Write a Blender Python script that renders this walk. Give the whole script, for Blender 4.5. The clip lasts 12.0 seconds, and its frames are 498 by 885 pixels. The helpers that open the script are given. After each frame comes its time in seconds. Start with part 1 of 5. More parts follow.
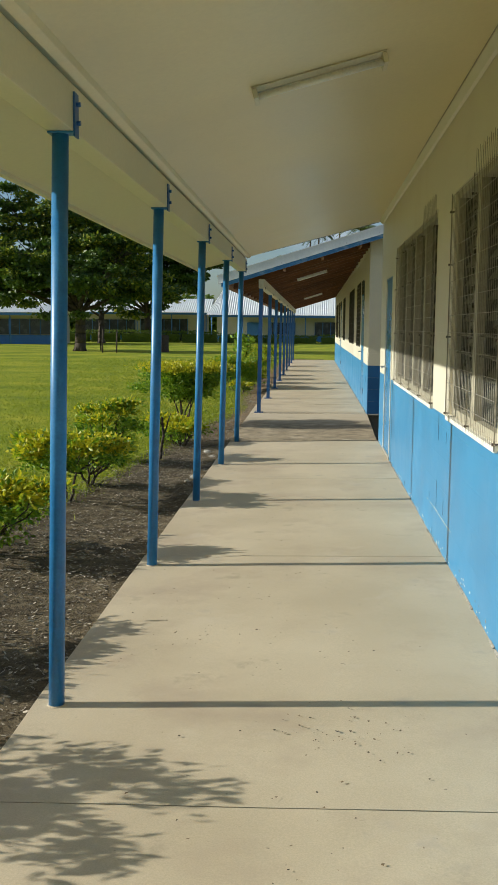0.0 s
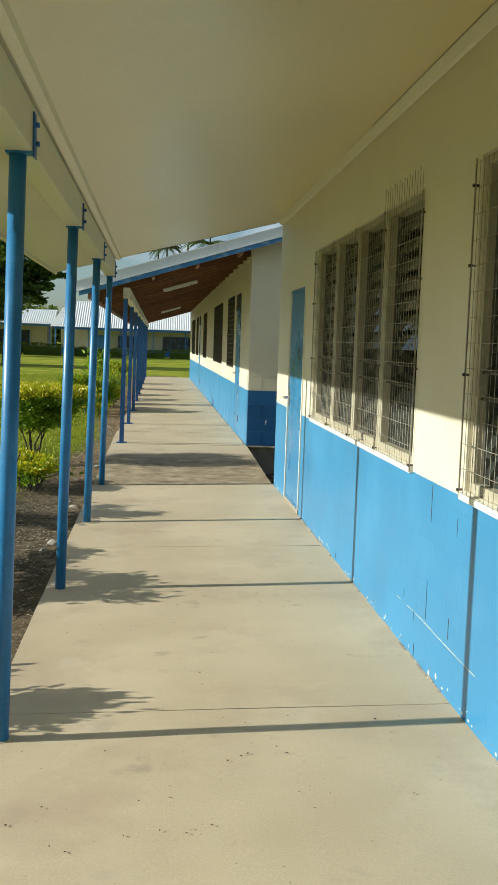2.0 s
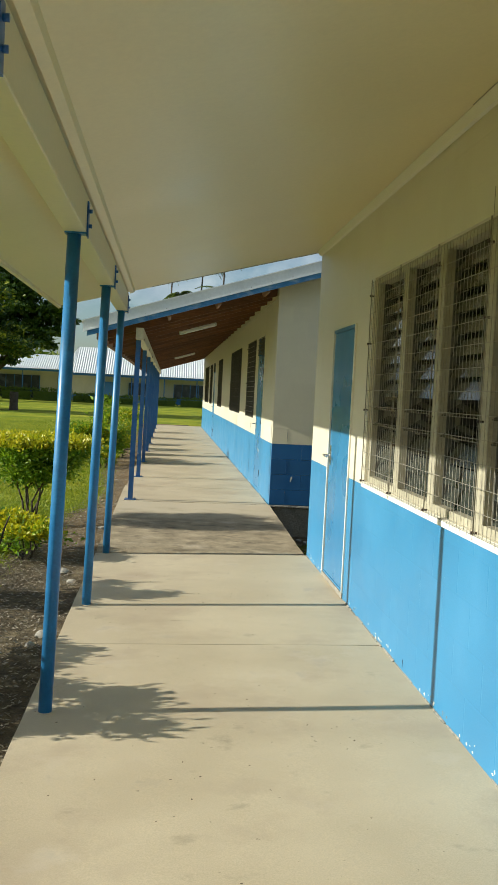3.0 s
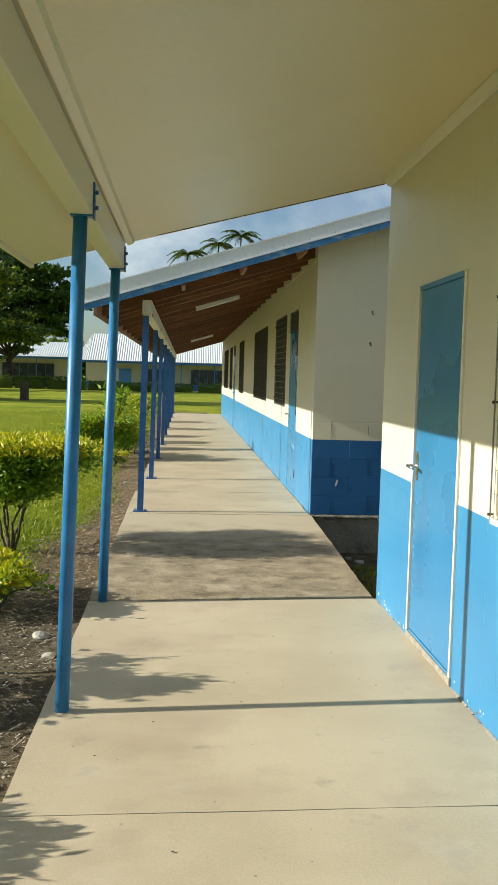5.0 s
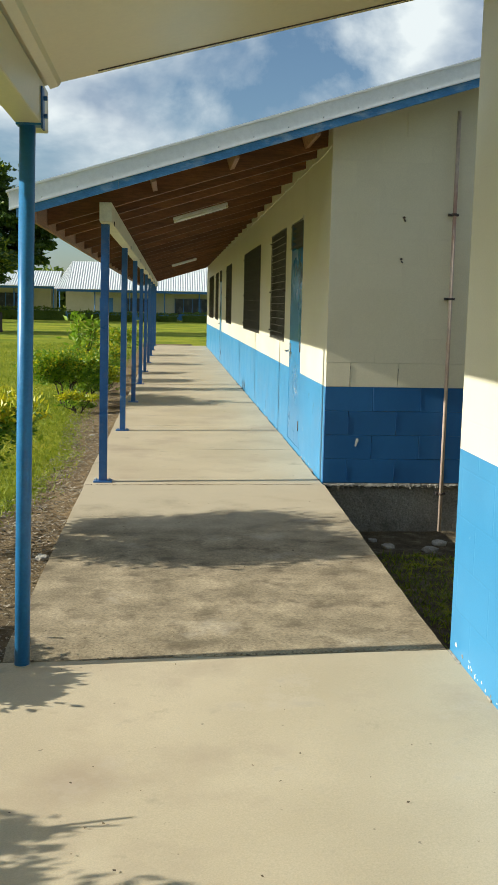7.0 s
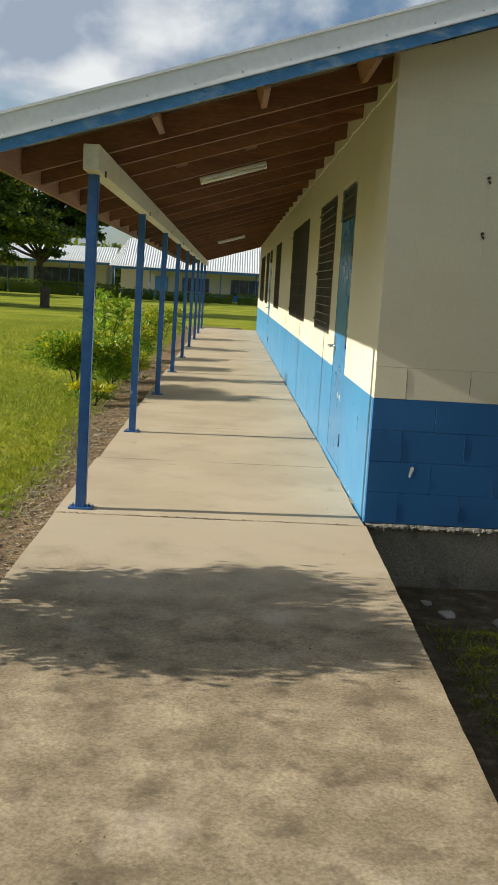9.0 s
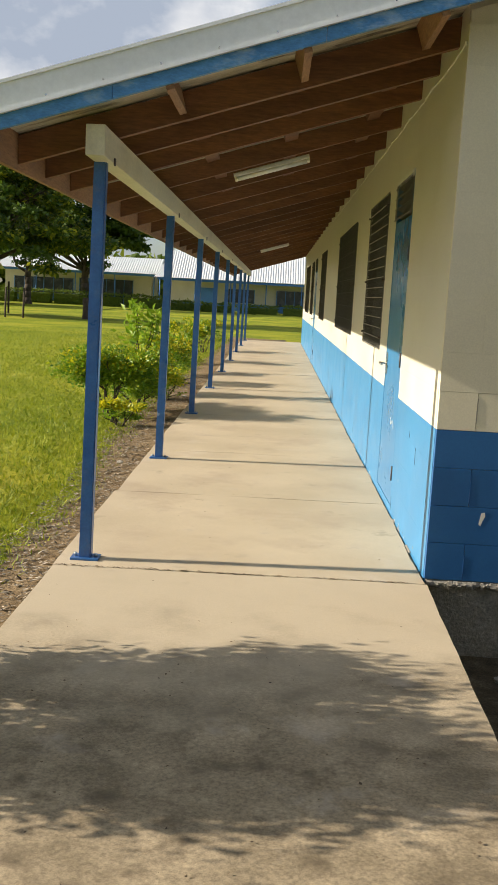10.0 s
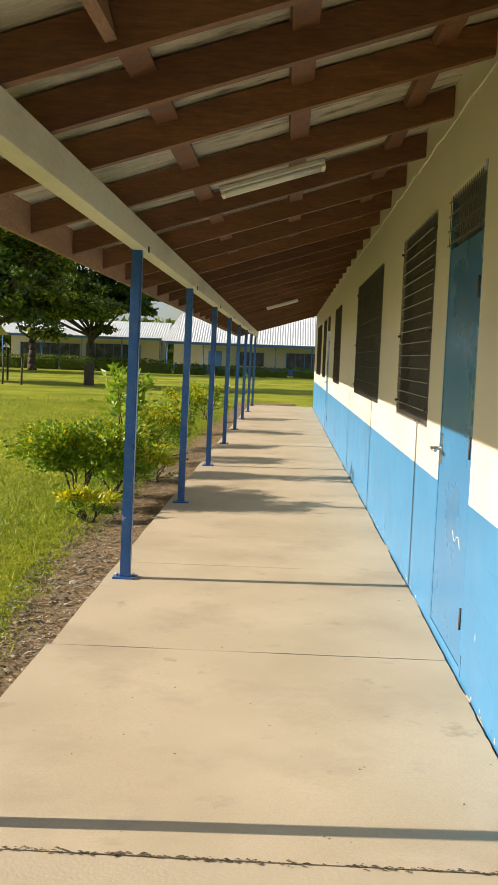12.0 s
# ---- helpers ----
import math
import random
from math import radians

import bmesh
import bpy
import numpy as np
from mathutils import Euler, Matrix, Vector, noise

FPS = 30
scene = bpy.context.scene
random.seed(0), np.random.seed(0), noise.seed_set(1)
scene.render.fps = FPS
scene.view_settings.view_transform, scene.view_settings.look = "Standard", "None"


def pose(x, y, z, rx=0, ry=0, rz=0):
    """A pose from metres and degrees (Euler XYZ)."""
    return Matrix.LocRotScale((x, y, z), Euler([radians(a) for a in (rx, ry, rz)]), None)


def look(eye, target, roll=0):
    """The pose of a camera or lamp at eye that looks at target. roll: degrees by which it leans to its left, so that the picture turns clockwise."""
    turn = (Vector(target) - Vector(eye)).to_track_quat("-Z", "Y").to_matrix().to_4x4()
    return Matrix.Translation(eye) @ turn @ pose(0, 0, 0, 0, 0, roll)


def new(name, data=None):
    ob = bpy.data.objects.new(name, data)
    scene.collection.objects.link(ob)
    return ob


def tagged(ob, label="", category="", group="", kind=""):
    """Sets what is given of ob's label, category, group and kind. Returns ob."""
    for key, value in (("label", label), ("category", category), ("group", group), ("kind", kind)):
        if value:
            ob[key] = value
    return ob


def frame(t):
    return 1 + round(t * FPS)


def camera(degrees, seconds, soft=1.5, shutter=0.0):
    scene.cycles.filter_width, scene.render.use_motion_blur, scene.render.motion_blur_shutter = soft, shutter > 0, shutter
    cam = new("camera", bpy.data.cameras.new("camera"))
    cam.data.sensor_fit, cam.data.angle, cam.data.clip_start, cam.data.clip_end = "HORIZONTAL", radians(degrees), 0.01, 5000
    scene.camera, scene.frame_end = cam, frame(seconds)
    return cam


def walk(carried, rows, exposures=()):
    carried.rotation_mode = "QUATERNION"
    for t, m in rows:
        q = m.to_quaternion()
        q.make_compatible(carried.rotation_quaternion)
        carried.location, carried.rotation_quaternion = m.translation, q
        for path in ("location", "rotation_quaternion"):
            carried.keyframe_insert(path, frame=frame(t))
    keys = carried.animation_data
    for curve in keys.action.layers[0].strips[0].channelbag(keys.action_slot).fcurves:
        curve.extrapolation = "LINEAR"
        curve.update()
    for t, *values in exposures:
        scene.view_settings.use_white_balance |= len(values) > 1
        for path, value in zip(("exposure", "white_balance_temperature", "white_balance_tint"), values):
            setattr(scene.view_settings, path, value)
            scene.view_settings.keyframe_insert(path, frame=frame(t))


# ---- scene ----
cam = camera(29.0, 12.0, soft=1.2)
EXPOSURES = [(0.0, 0.15, 6400, 5), (0.5, 0.26, 6450, 3), (1.0, 0.21, 6550, 4), (1.6, 0.32, 6500, 2), (2.5, 0.35, 6550, 2), (5.5, 0.53, 6600, 4), (7.0, 0.47, 6600, 3), (9.1, 0.37, 6900, 9), (10.0, 0.63, 7200, 12), (12.0, 0.63, 7300, 14)]
PATH = [
    (0, (0.972, 0.849, 1.419), (0.84, 2.83, 1.181), 0.5),
    (0.5, (0.83, 1.302, 1.457), (0.893, 3.288, 1.226), 1.8),
    (1, (0.709, 1.904, 1.44), (0.546, 3.887, 1.234), 3.3),
    (1.5, (0.61, 2.525, 1.466), (0.755, 4.509, 1.255), 1.9),
    (2, (0.554, 3.043, 1.462), (0.746, 5.023, 1.26), 1.9),
    (2.5, (0.49, 3.567, 1.459), (0.762, 5.543, 1.308), 2.3),
    (2.7, (0.488, 3.931, 1.448), (0.712, 5.915, 1.339), 2.8),
    (4.3, (0.531, 6.276, 1.429), (0.627, 8.272, 1.335), 2.5),
    (4.5, (0.535, 6.484, 1.422), (0.645, 8.478, 1.316), 2.6),
    (5, (0.507, 6.816, 1.447), (0.641, 8.807, 1.311), 1.6),
    (5.5, (0.517, 7.437, 1.458), (0.662, 9.425, 1.287), 1.8),
    (6, (0.504, 8.059, 1.469), (0.637, 10.043, 1.26), 1.5),
    (6.5, (0.547, 8.727, 1.46), (0.625, 10.709, 1.209), 1.0),
    (7, (0.595, 9.179, 1.442), (0.76, 11.152, 1.161), 1.2),
    (7.2, (0.608, 9.324, 1.405), (0.829, 11.291, 1.114), 1.1),
    (8.8, (0.917, 10.928, 1.433), (1.026, 12.901, 1.123), 3.0),
    (9, (0.934, 11.004, 1.442), (0.99, 12.977, 1.123), 3.3),
    (9.5, (0.988, 11.366, 1.46), (0.943, 13.339, 1.132), 3.2),
    (10, (1.002, 12.021, 1.433), (0.962, 13.998, 1.131), 3.1),
    (10.5, (1.009, 12.639, 1.435), (1.06, 14.62, 1.167), 3.6),
    (11, (1.01, 13.24, 1.415), (0.97, 15.226, 1.186), 3.7),
    (11.5, (1.007, 13.827, 1.405), (1.067, 15.817, 1.214), 3.7),
    (12, (1.028, 14.262, 1.417), (0.957, 16.253, 1.242), 2.2),
]
walk(cam, [(t, look(e, g, r)) for t, e, g, r in PATH], exposures=EXPOSURES)

# ---- sky, sun ----
SUN_EL = 22.0
SUN_DIR = Vector((-math.cos(radians(SUN_EL)), -0.042 * math.cos(radians(SUN_EL)), math.sin(radians(SUN_EL))))
sun_data = bpy.data.lights.new("sun", "SUN")
sun_data.energy, sun_data.angle, sun_data.color = 5.0, radians(0.55), (1.0, 0.945, 0.85)
sun = new("sun", sun_data)
sun.matrix_world = look(SUN_DIR * 60, (0, 0, 0))


def make_world():
    w = bpy.data.worlds.new("world")
    scene.world = w
    w.use_nodes = True
    nt = w.node_tree
    nt.nodes.clear()
    out = nt.nodes.new("ShaderNodeOutputWorld")
    bg = nt.nodes.new("ShaderNodeBackground")
    sky = nt.nodes.new("ShaderNodeTexSky")
    sky.sky_type = "NISHITA"
    sky.sun_disc = False
    sky.sun_elevation = radians(SUN_EL)
    sky.sun_rotation = radians(268)
    sky.air_density, sky.dust_density, sky.ozone_density = 0.95, 1.0, 3.2
    tc = nt.nodes.new("ShaderNodeTexCoord")
    # clouds: a warped noise over the dome, denser towards the horizon
    mp = nt.nodes.new("ShaderNodeMapping")
    mp.inputs["Scale"].default_value = (1.7, 1.7, 2.6)
    mp.inputs["Location"].default_value = (0.35, 0.1, 0.2)
    n1 = nt.nodes.new("ShaderNodeTexNoise")
    n1.inputs["Scale"].default_value = 1.9
    n1.inputs["Detail"].default_value = 9
    n1.inputs["Roughness"].default_value = 0.56
    n1.inputs["Distortion"].default_value = 0.35
    ramp = nt.nodes.new("ShaderNodeValToRGB")
    ramp.color_ramp.elements[0].position = 0.45
    ramp.color_ramp.elements[1].position = 0.61
    n2 = nt.nodes.new("ShaderNodeTexNoise")
    n2.inputs["Scale"].default_value = 4.5
    n2.inputs["Detail"].default_value = 6
    shade = nt.nodes.new("ShaderNodeValToRGB")
    shade.color_ramp.elements[0].position, shade.color_ramp.elements[0].color = 0.40, (3.0, 3.7, 4.9, 1)
    shade.color_ramp.elements[1].position, shade.color_ramp.elements[1].color = 0.60, (7.4, 7.8, 8.3, 1)
    mix = nt.nodes.new("ShaderNodeMix")
    mix.data_type = "RGBA"
    ln = nt.links.new
    ln(tc.outputs["Generated"], mp.inputs["Vector"])
    ln(mp.outputs["Vector"], n1.inputs["Vector"])
    ln(mp.outputs["Vector"], n2.inputs["Vector"])
    ln(n1.outputs["Fac"], ramp.inputs["Fac"])
    ln(n2.outputs["Fac"], shade.inputs["Fac"])
    ln(ramp.outputs["Color"], mix.inputs["Factor"])
    ln(sky.outputs["Color"], mix.inputs["A"])
    ln(shade.outputs["Color"], mix.inputs["B"])
    ln(mix.outputs["Result"], bg.inputs["Color"])
    bg.inputs["Strength"].default_value = 0.085
    ln(bg.outputs["Background"], out.inputs["Surface"])


make_world()

# ---- materials ----


def material(name, c1, c2, rough=0.8, scale=6.0, fine=60.0, fine_amount=0.25, bump=0.2, bump_dist=0.004,
             metal=0.0, stain=None, stain_scale=1.2, stain_amount=0.5, crack=0.0, chips=0.0, detail=6, stretch=(1, 1, 1), rand=0.0, spec=0.5, bump_scale=None):
    """Two colours mixed by a coarse noise, a fine grain over it, and an optional stain at a third scale."""
    m = bpy.data.materials.new(name)
    m.use_nodes = True
    nt = m.node_tree
    b = nt.nodes["Principled BSDF"]
    b.inputs["Roughness"].default_value = rough
    b.inputs["Metallic"].default_value = metal
    b.inputs["Specular IOR Level"].default_value = spec
    ln = nt.links.new
    geo = nt.nodes.new("ShaderNodeNewGeometry")
    mp = nt.nodes.new("ShaderNodeMapping")
    mp.inputs["Scale"].default_value = stretch
    ln(geo.outputs["Position"], mp.inputs["Vector"])

    def noise_tex(s, d=detail, r=0.55):
        n = nt.nodes.new("ShaderNodeTexNoise")
        n.inputs["Scale"].default_value, n.inputs["Detail"].default_value, n.inputs["Roughness"].default_value = s, d, r
        ln(mp.outputs["Vector"], n.inputs["Vector"])
        return n

    def blend(fac, a, c, kind="MIX"):
        x = nt.nodes.new("ShaderNodeMix")
        x.data_type, x.blend_type = "RGBA", kind
        for sock, v in (("Factor", fac), ("A", a), ("B", c)):
            if isinstance(v, (tuple, float, int)):
                x.inputs[sock].default_value = (*v, 1) if isinstance(v, tuple) else v
            else:
                ln(v, x.inputs[sock])
        return x.outputs["Result"]

    def ranged(sock, lo, hi, a=0.0, z=1.0):
        r = nt.nodes.new("ShaderNodeMapRange")
        r.inputs["From Min"].default_value, r.inputs["From Max"].default_value = lo, hi
        r.inputs["To Min"].default_value, r.inputs["To Max"].default_value = a, z
        ln(sock, r.inputs["Value"])
        return r.outputs["Result"]

    coarse = noise_tex(scale)
    col = blend(ranged(coarse.outputs["Fac"], 0.35, 0.65), c1, c2)
    grain = noise_tex(fine, 3, 0.7)
    g = ranged(grain.outputs["Fac"], 0.3, 0.7, 1 - fine_amount, 1 + fine_amount)
    col = blend(1.0, col, g, "MULTIPLY")
    if stain:
        s = noise_tex(stain_scale, 8, 0.62)
        col = blend(ranged(s.outputs["Fac"], 0.52, 0.68, 0, stain_amount), col, stain)
    if crack:
        smudge = noise_tex(4.2, 5, 0.6)
        col = blend(ranged(smudge.outputs["Fac"], 0.62, 0.72, 0, 0.55), col, (0.27, 0.215, 0.15))
        pale = noise_tex(2.1, 6, 0.65)
        col = blend(ranged(pale.outputs["Fac"], 0.58, 0.70, 0, 0.35), col, (0.66, 0.575, 0.47))
        spot = noise_tex(26.0, 2)
        col = blend(ranged(spot.outputs["Fac"], 0.74, 0.78, 0, crack), col, (0.16, 0.13, 0.09))
    if chips:
        # small pale knocks and scratches in the paint
        chip = noise_tex(6.5, 4, 0.62)
        col = blend(ranged(chip.outputs["Fac"], 0.715, 0.735, 0, chips), col, (0.50, 0.56, 0.60))
    if rand:
        oi = nt.nodes.new("ShaderNodeObjectInfo")
        col = blend(1.0, col, ranged(oi.outputs["Random"], 0, 1, 1 - rand, 1 + rand), "MULTIPLY")
    ln(col, b.inputs["Base Color"])
    ln(ranged(coarse.outputs["Fac"], 0.3, 0.7, max(0.02, rough - 0.08), min(1, rough + 0.08)), b.inputs["Roughness"])
    if bump:
        bt = noise_tex(bump_scale or fine, 4, 0.6)
        bp = nt.nodes.new("ShaderNodeBump")
        bp.inputs["Strength"].default_value, bp.inputs["Distance"].default_value = bump, bump_dist
        ln(bt.outputs["Fac"], bp.inputs["Height"])
        ln(bp.outputs["Normal"], b.inputs["Normal"])
    return m


def block_paint(name, c1, c2, rough, joint=0.35, scuff=None, chips=0.0):
    """Paint over concrete blockwork: faint joints every 0.4 x 0.2 m, roller texture, scuffs."""
    m = material(name, c1, c2, rough=rough, scale=1.6, fine=140, fine_amount=0.05, bump=0.12, bump_dist=0.002,
                 stain=scuff, stain_scale=2.3, stain_amount=0.28, chips=chips)
    nt = m.node_tree
    ln = nt.links.new
    geo = nt.nodes.new("ShaderNodeNewGeometry")
    sep = nt.nodes.new("ShaderNodeSeparateXYZ")
    add = nt.nodes.new("ShaderNodeMath")
    com = nt.nodes.new("ShaderNodeCombineXYZ")
    br = nt.nodes.new("ShaderNodeTexBrick")
    br.inputs["Scale"].default_value = 1.0
    br.inputs["Brick Width"].default_value, br.inputs["Row Height"].default_value = 0.4, 0.2
    br.inputs["Mortar Size"].default_value, br.inputs["Mortar Smooth"].default_value = 0.006, 0.6
    ln(geo.outputs["Position"], sep.inputs[0])
    ln(sep.outputs["X"], add.inputs[0])
    ln(sep.outputs["Y"], add.inputs[1])
    ln(add.outputs[0], com.inputs["X"])
    ln(sep.outputs["Z"], com.inputs["Y"])
    ln(com.outputs[0], br.inputs["Vector"])
    b = nt.nodes["Principled BSDF"]
    old = b.inputs["Normal"].links[0].from_socket
    bp = nt.nodes.new("ShaderNodeBump")
    bp.invert = True
    bp.inputs["Strength"].default_value, bp.inputs["Distance"].default_value = joint, 0.004
    ln(br.outputs["Fac"], bp.inputs["Height"])
    ln(old, bp.inputs["Normal"])
    ln(bp.outputs["Normal"], b.inputs["Normal"])
    return m


def leaf_material(name, c1, c2, rough=0.45, trans=0.35):
    m = bpy.data.materials.new(name)
    m.use_nodes = True
    nt = m.node_tree
    ln = nt.links.new
    b = nt.nodes["Principled BSDF"]
    b.inputs["Roughness"].default_value = rough
    geo = nt.nodes.new("ShaderNodeNewGeometry")
    ramp = nt.nodes.new("ShaderNodeValToRGB")
    ramp.color_ramp.elements[0].color, ramp.color_ramp.elements[1].color = (*c1, 1), (*c2, 1)
    ln(geo.outputs["Random Per Island"], ramp.inputs["Fac"])
    ln(ramp.outputs["Color"], b.inputs["Base Color"])
    tr = nt.nodes.new("ShaderNodeBsdfTranslucent")
    ln(ramp.outputs["Color"], tr.inputs["Color"])
    mx = nt.nodes.new("ShaderNodeMixShader")
    mx.inputs["Fac"].default_value = trans
    ln(b.outputs[0], mx.inputs[1])
    ln(tr.outputs[0], mx.inputs[2])
    ln(mx.outputs[0], nt.nodes["Material Output"].inputs["Surface"])
    return m


def glass_material():
    m = bpy.data.materials.new("louvre_glass")
    m.use_nodes = True
    b = m.node_tree.nodes["Principled BSDF"]
    b.inputs["Base Color"].default_value = (0.09, 0.105, 0.095, 1)
    b.inputs["Roughness"].default_value = 0.10
    b.inputs["Transmission Weight"].default_value = 0.6
    b.inputs["IOR"].default_value = 1.45
    return m


CONCRETE = material("concrete", (0.495, 0.405, 0.275), (0.585, 0.487, 0.342), rough=0.72, scale=1.1, fine=170, fine_amount=0.11, crack=0.7, bump=0.22,
                    bump_dist=0.002, stain=(0.42, 0.325, 0.23), stain_scale=1.3, stain_amount=0.75)
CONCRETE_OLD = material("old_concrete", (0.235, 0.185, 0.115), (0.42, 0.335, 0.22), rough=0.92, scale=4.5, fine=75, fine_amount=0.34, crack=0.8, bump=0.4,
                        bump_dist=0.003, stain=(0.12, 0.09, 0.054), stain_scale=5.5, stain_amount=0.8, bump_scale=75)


def paler_towards(m, y0, y1, pale):
    """Paler colour past y0..y1: a ragged change to one even tone."""
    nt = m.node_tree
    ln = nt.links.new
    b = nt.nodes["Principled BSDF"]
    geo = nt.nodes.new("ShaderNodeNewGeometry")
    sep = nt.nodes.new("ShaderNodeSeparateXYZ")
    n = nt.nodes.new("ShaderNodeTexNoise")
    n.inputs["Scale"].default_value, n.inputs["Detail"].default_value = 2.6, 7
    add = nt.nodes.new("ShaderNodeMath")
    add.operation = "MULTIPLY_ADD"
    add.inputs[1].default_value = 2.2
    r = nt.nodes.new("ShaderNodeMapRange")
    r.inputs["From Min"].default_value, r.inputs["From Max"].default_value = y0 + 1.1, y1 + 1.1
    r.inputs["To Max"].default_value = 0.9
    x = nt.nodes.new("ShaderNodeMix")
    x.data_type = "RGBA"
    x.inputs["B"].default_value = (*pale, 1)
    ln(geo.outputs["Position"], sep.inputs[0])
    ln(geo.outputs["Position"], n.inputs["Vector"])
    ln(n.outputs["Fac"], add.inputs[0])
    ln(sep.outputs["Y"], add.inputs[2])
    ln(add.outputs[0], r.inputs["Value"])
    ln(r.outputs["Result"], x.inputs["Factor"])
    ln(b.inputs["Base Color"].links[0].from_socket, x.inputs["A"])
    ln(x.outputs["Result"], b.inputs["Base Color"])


paler_towards(CONCRETE_OLD, 14.9, 16.2, (0.53, 0.445, 0.315))
MORTAR = material("mortar", (0.20, 0.185, 0.155), (0.34, 0.315, 0.265), rough=0.95, scale=25, fine=90, fine_amount=0.3, bump=0.6, bump_dist=0.004, bump_scale=60)
FOUNDATION = material("foundation_concrete", (0.24, 0.22, 0.185), (0.33, 0.305, 0.255), rough=0.95, scale=4, fine=60, fine_amount=0.35, bump=0.9,
                      bump_dist=0.015, stain=(0.08, 0.075, 0.06), stain_scale=3, stain_amount=0.7, bump_scale=25)
CREAM = block_paint("cream_paint", (0.67, 0.625, 0.505), (0.705, 0.665, 0.545), 0.42, 0.13, (0.61, 0.55, 0.41))
CREAM_BLOCK = material("cream_block_paint", (0.78, 0.71, 0.515), (0.81, 0.745, 0.56), rough=0.6, scale=2, fine=130, fine_amount=0.06, bump=0.2,
                       bump_dist=0.002, stain=(0.69, 0.62, 0.43), stain_scale=2.0, stain_amount=0.3, rand=0.02)
BLUE = block_paint("blue_paint", (0.034, 0.205, 0.41), (0.044, 0.235, 0.45), 0.38, 0.2, (0.08, 0.29, 0.53), 0.6)
BLUE_BLOCK = material("navy_block_paint", (0.011, 0.102, 0.285), (0.016, 0.125, 0.33), rough=0.5, scale=2, fine=130, fine_amount=0.08, bump=0.25,
                      bump_dist=0.002, stain=(0.009, 0.08, 0.225), stain_scale=2.5, stain_amount=0.4, rand=0.04)
DOOR_BLUE = material("door_paint", (0.028, 0.18, 0.375), (0.036, 0.205, 0.415), rough=0.3, scale=2.0, fine=90, fine_amount=0.05, bump=0.06, bump_dist=0.001,
                     stain=(0.04, 0.21, 0.44), stain_scale=3, stain_amount=0.3)
POST_BLUE = material("post_paint", (0.022, 0.155, 0.37), (0.032, 0.195, 0.43), rough=0.36, scale=7, fine=80, fine_amount=0.12, bump=0.1, bump_dist=0.001,
                     stain=(0.02, 0.10, 0.22), stain_scale=9, stain_amount=0.35)
POST_DARK = material("dark_post_paint", (0.016, 0.092, 0.275), (0.024, 0.12, 0.33), rough=0.35, scale=9, fine=80, fine_amount=0.15, bump=0.12, bump_dist=0.001,
                     stain=(0.11, 0.16, 0.25), stain_scale=11, stain_amount=0.4, chips=0.5)
CEILING = material("ceiling_paint", (0.73, 0.63, 0.37), (0.77, 0.67, 0.41), rough=0.36, scale=0.9, fine=40, fine_amount=0.03, bump=0.08, bump_dist=0.003,
                   stain=(0.66, 0.57, 0.35), stain_scale=0.8, stain_amount=0.35)
# Frame colour darkened to carry the shade on frames and mullions.
FRAME = material("shaded_frame_paint", (0.36, 0.33, 0.25), (0.46, 0.425, 0.32), rough=0.6, scale=6, fine=80, fine_amount=0.12, bump=0.15, bump_dist=0.001,
                 stain=(0.20, 0.17, 0.11), stain_scale=5, stain_amount=0.5)
WHITE = material("white_paint", (0.74, 0.72, 0.64), (0.80, 0.78, 0.70), rough=0.5, scale=5, fine=90, fine_amount=0.06, bump=0.1, bump_dist=0.001,
                 stain=(0.50, 0.45, 0.34), stain_scale=6, stain_amount=0.4)
BEAM_CREAM = material("beam_paint", (0.66, 0.59, 0.40), (0.72, 0.65, 0.46), rough=0.5, scale=3, fine=60, fine_amount=0.08, bump=0.15, bump_dist=0.002,
                      stain=(0.45, 0.38, 0.24), stain_scale=4, stain_amount=0.4, stretch=(1, 0.25, 1))
TIMBER = material("stained_timber", (0.142, 0.058, 0.022), (0.205, 0.088, 0.035), rough=0.7, scale=3.5, fine=45, fine_amount=0.28, bump=0.25, bump_dist=0.002,
                  stain=(0.08, 0.032, 0.015), stain_scale=5, stain_amount=0.5, stretch=(0.3, 2.2, 2.2), rand=0.15)
TIMBER_TAIL = material("pale_timber", (0.27, 0.135, 0.065), (0.36, 0.19, 0.095), rough=0.75, scale=5, fine=50, fine_amount=0.25, bump=0.2, bump_dist=0.002,
                       stain=(0.22, 0.11, 0.055), stain_scale=4, stain_amount=0.5, stretch=(2, 0.3, 2))
SARKING = material("sarking_sheet", (0.40, 0.355, 0.26), (0.56, 0.50, 0.38), rough=0.85, scale=5, fine=35, fine_amount=0.2, bump=0.5, bump_dist=0.008,
                   stain=(0.09, 0.065, 0.04), stain_scale=4.5, stain_amount=0.95, stretch=(0.6, 2.6, 1), bump_scale=14)
ROOF_WHITE = material("white_roof_sheet", (0.74, 0.76, 0.76), (0.82, 0.83, 0.82), rough=0.4, scale=2, fine=30, fine_amount=0.05, bump=0.0, metal=0.0,
                      stain=(0.60, 0.62, 0.62), stain_scale=0.7, stain_amount=0.4)
BARGE_BLUE = material("barge_paint", (0.04, 0.19, 0.44), (0.08, 0.27, 0.54), rough=0.55, scale=8, fine=50, fine_amount=0.2, bump=0.3, bump_dist=0.002,
                      stain=(0.40, 0.50, 0.60), stain_scale=4, stain_amount=0.75, stretch=(1, 1, 2.5))
STEEL = material("steel", (0.55, 0.54, 0.52), (0.66, 0.65, 0.62), rough=0.28, scale=20, fine=120, fine_amount=0.1, bump=0.05, bump_dist=0.001, metal=1.0)
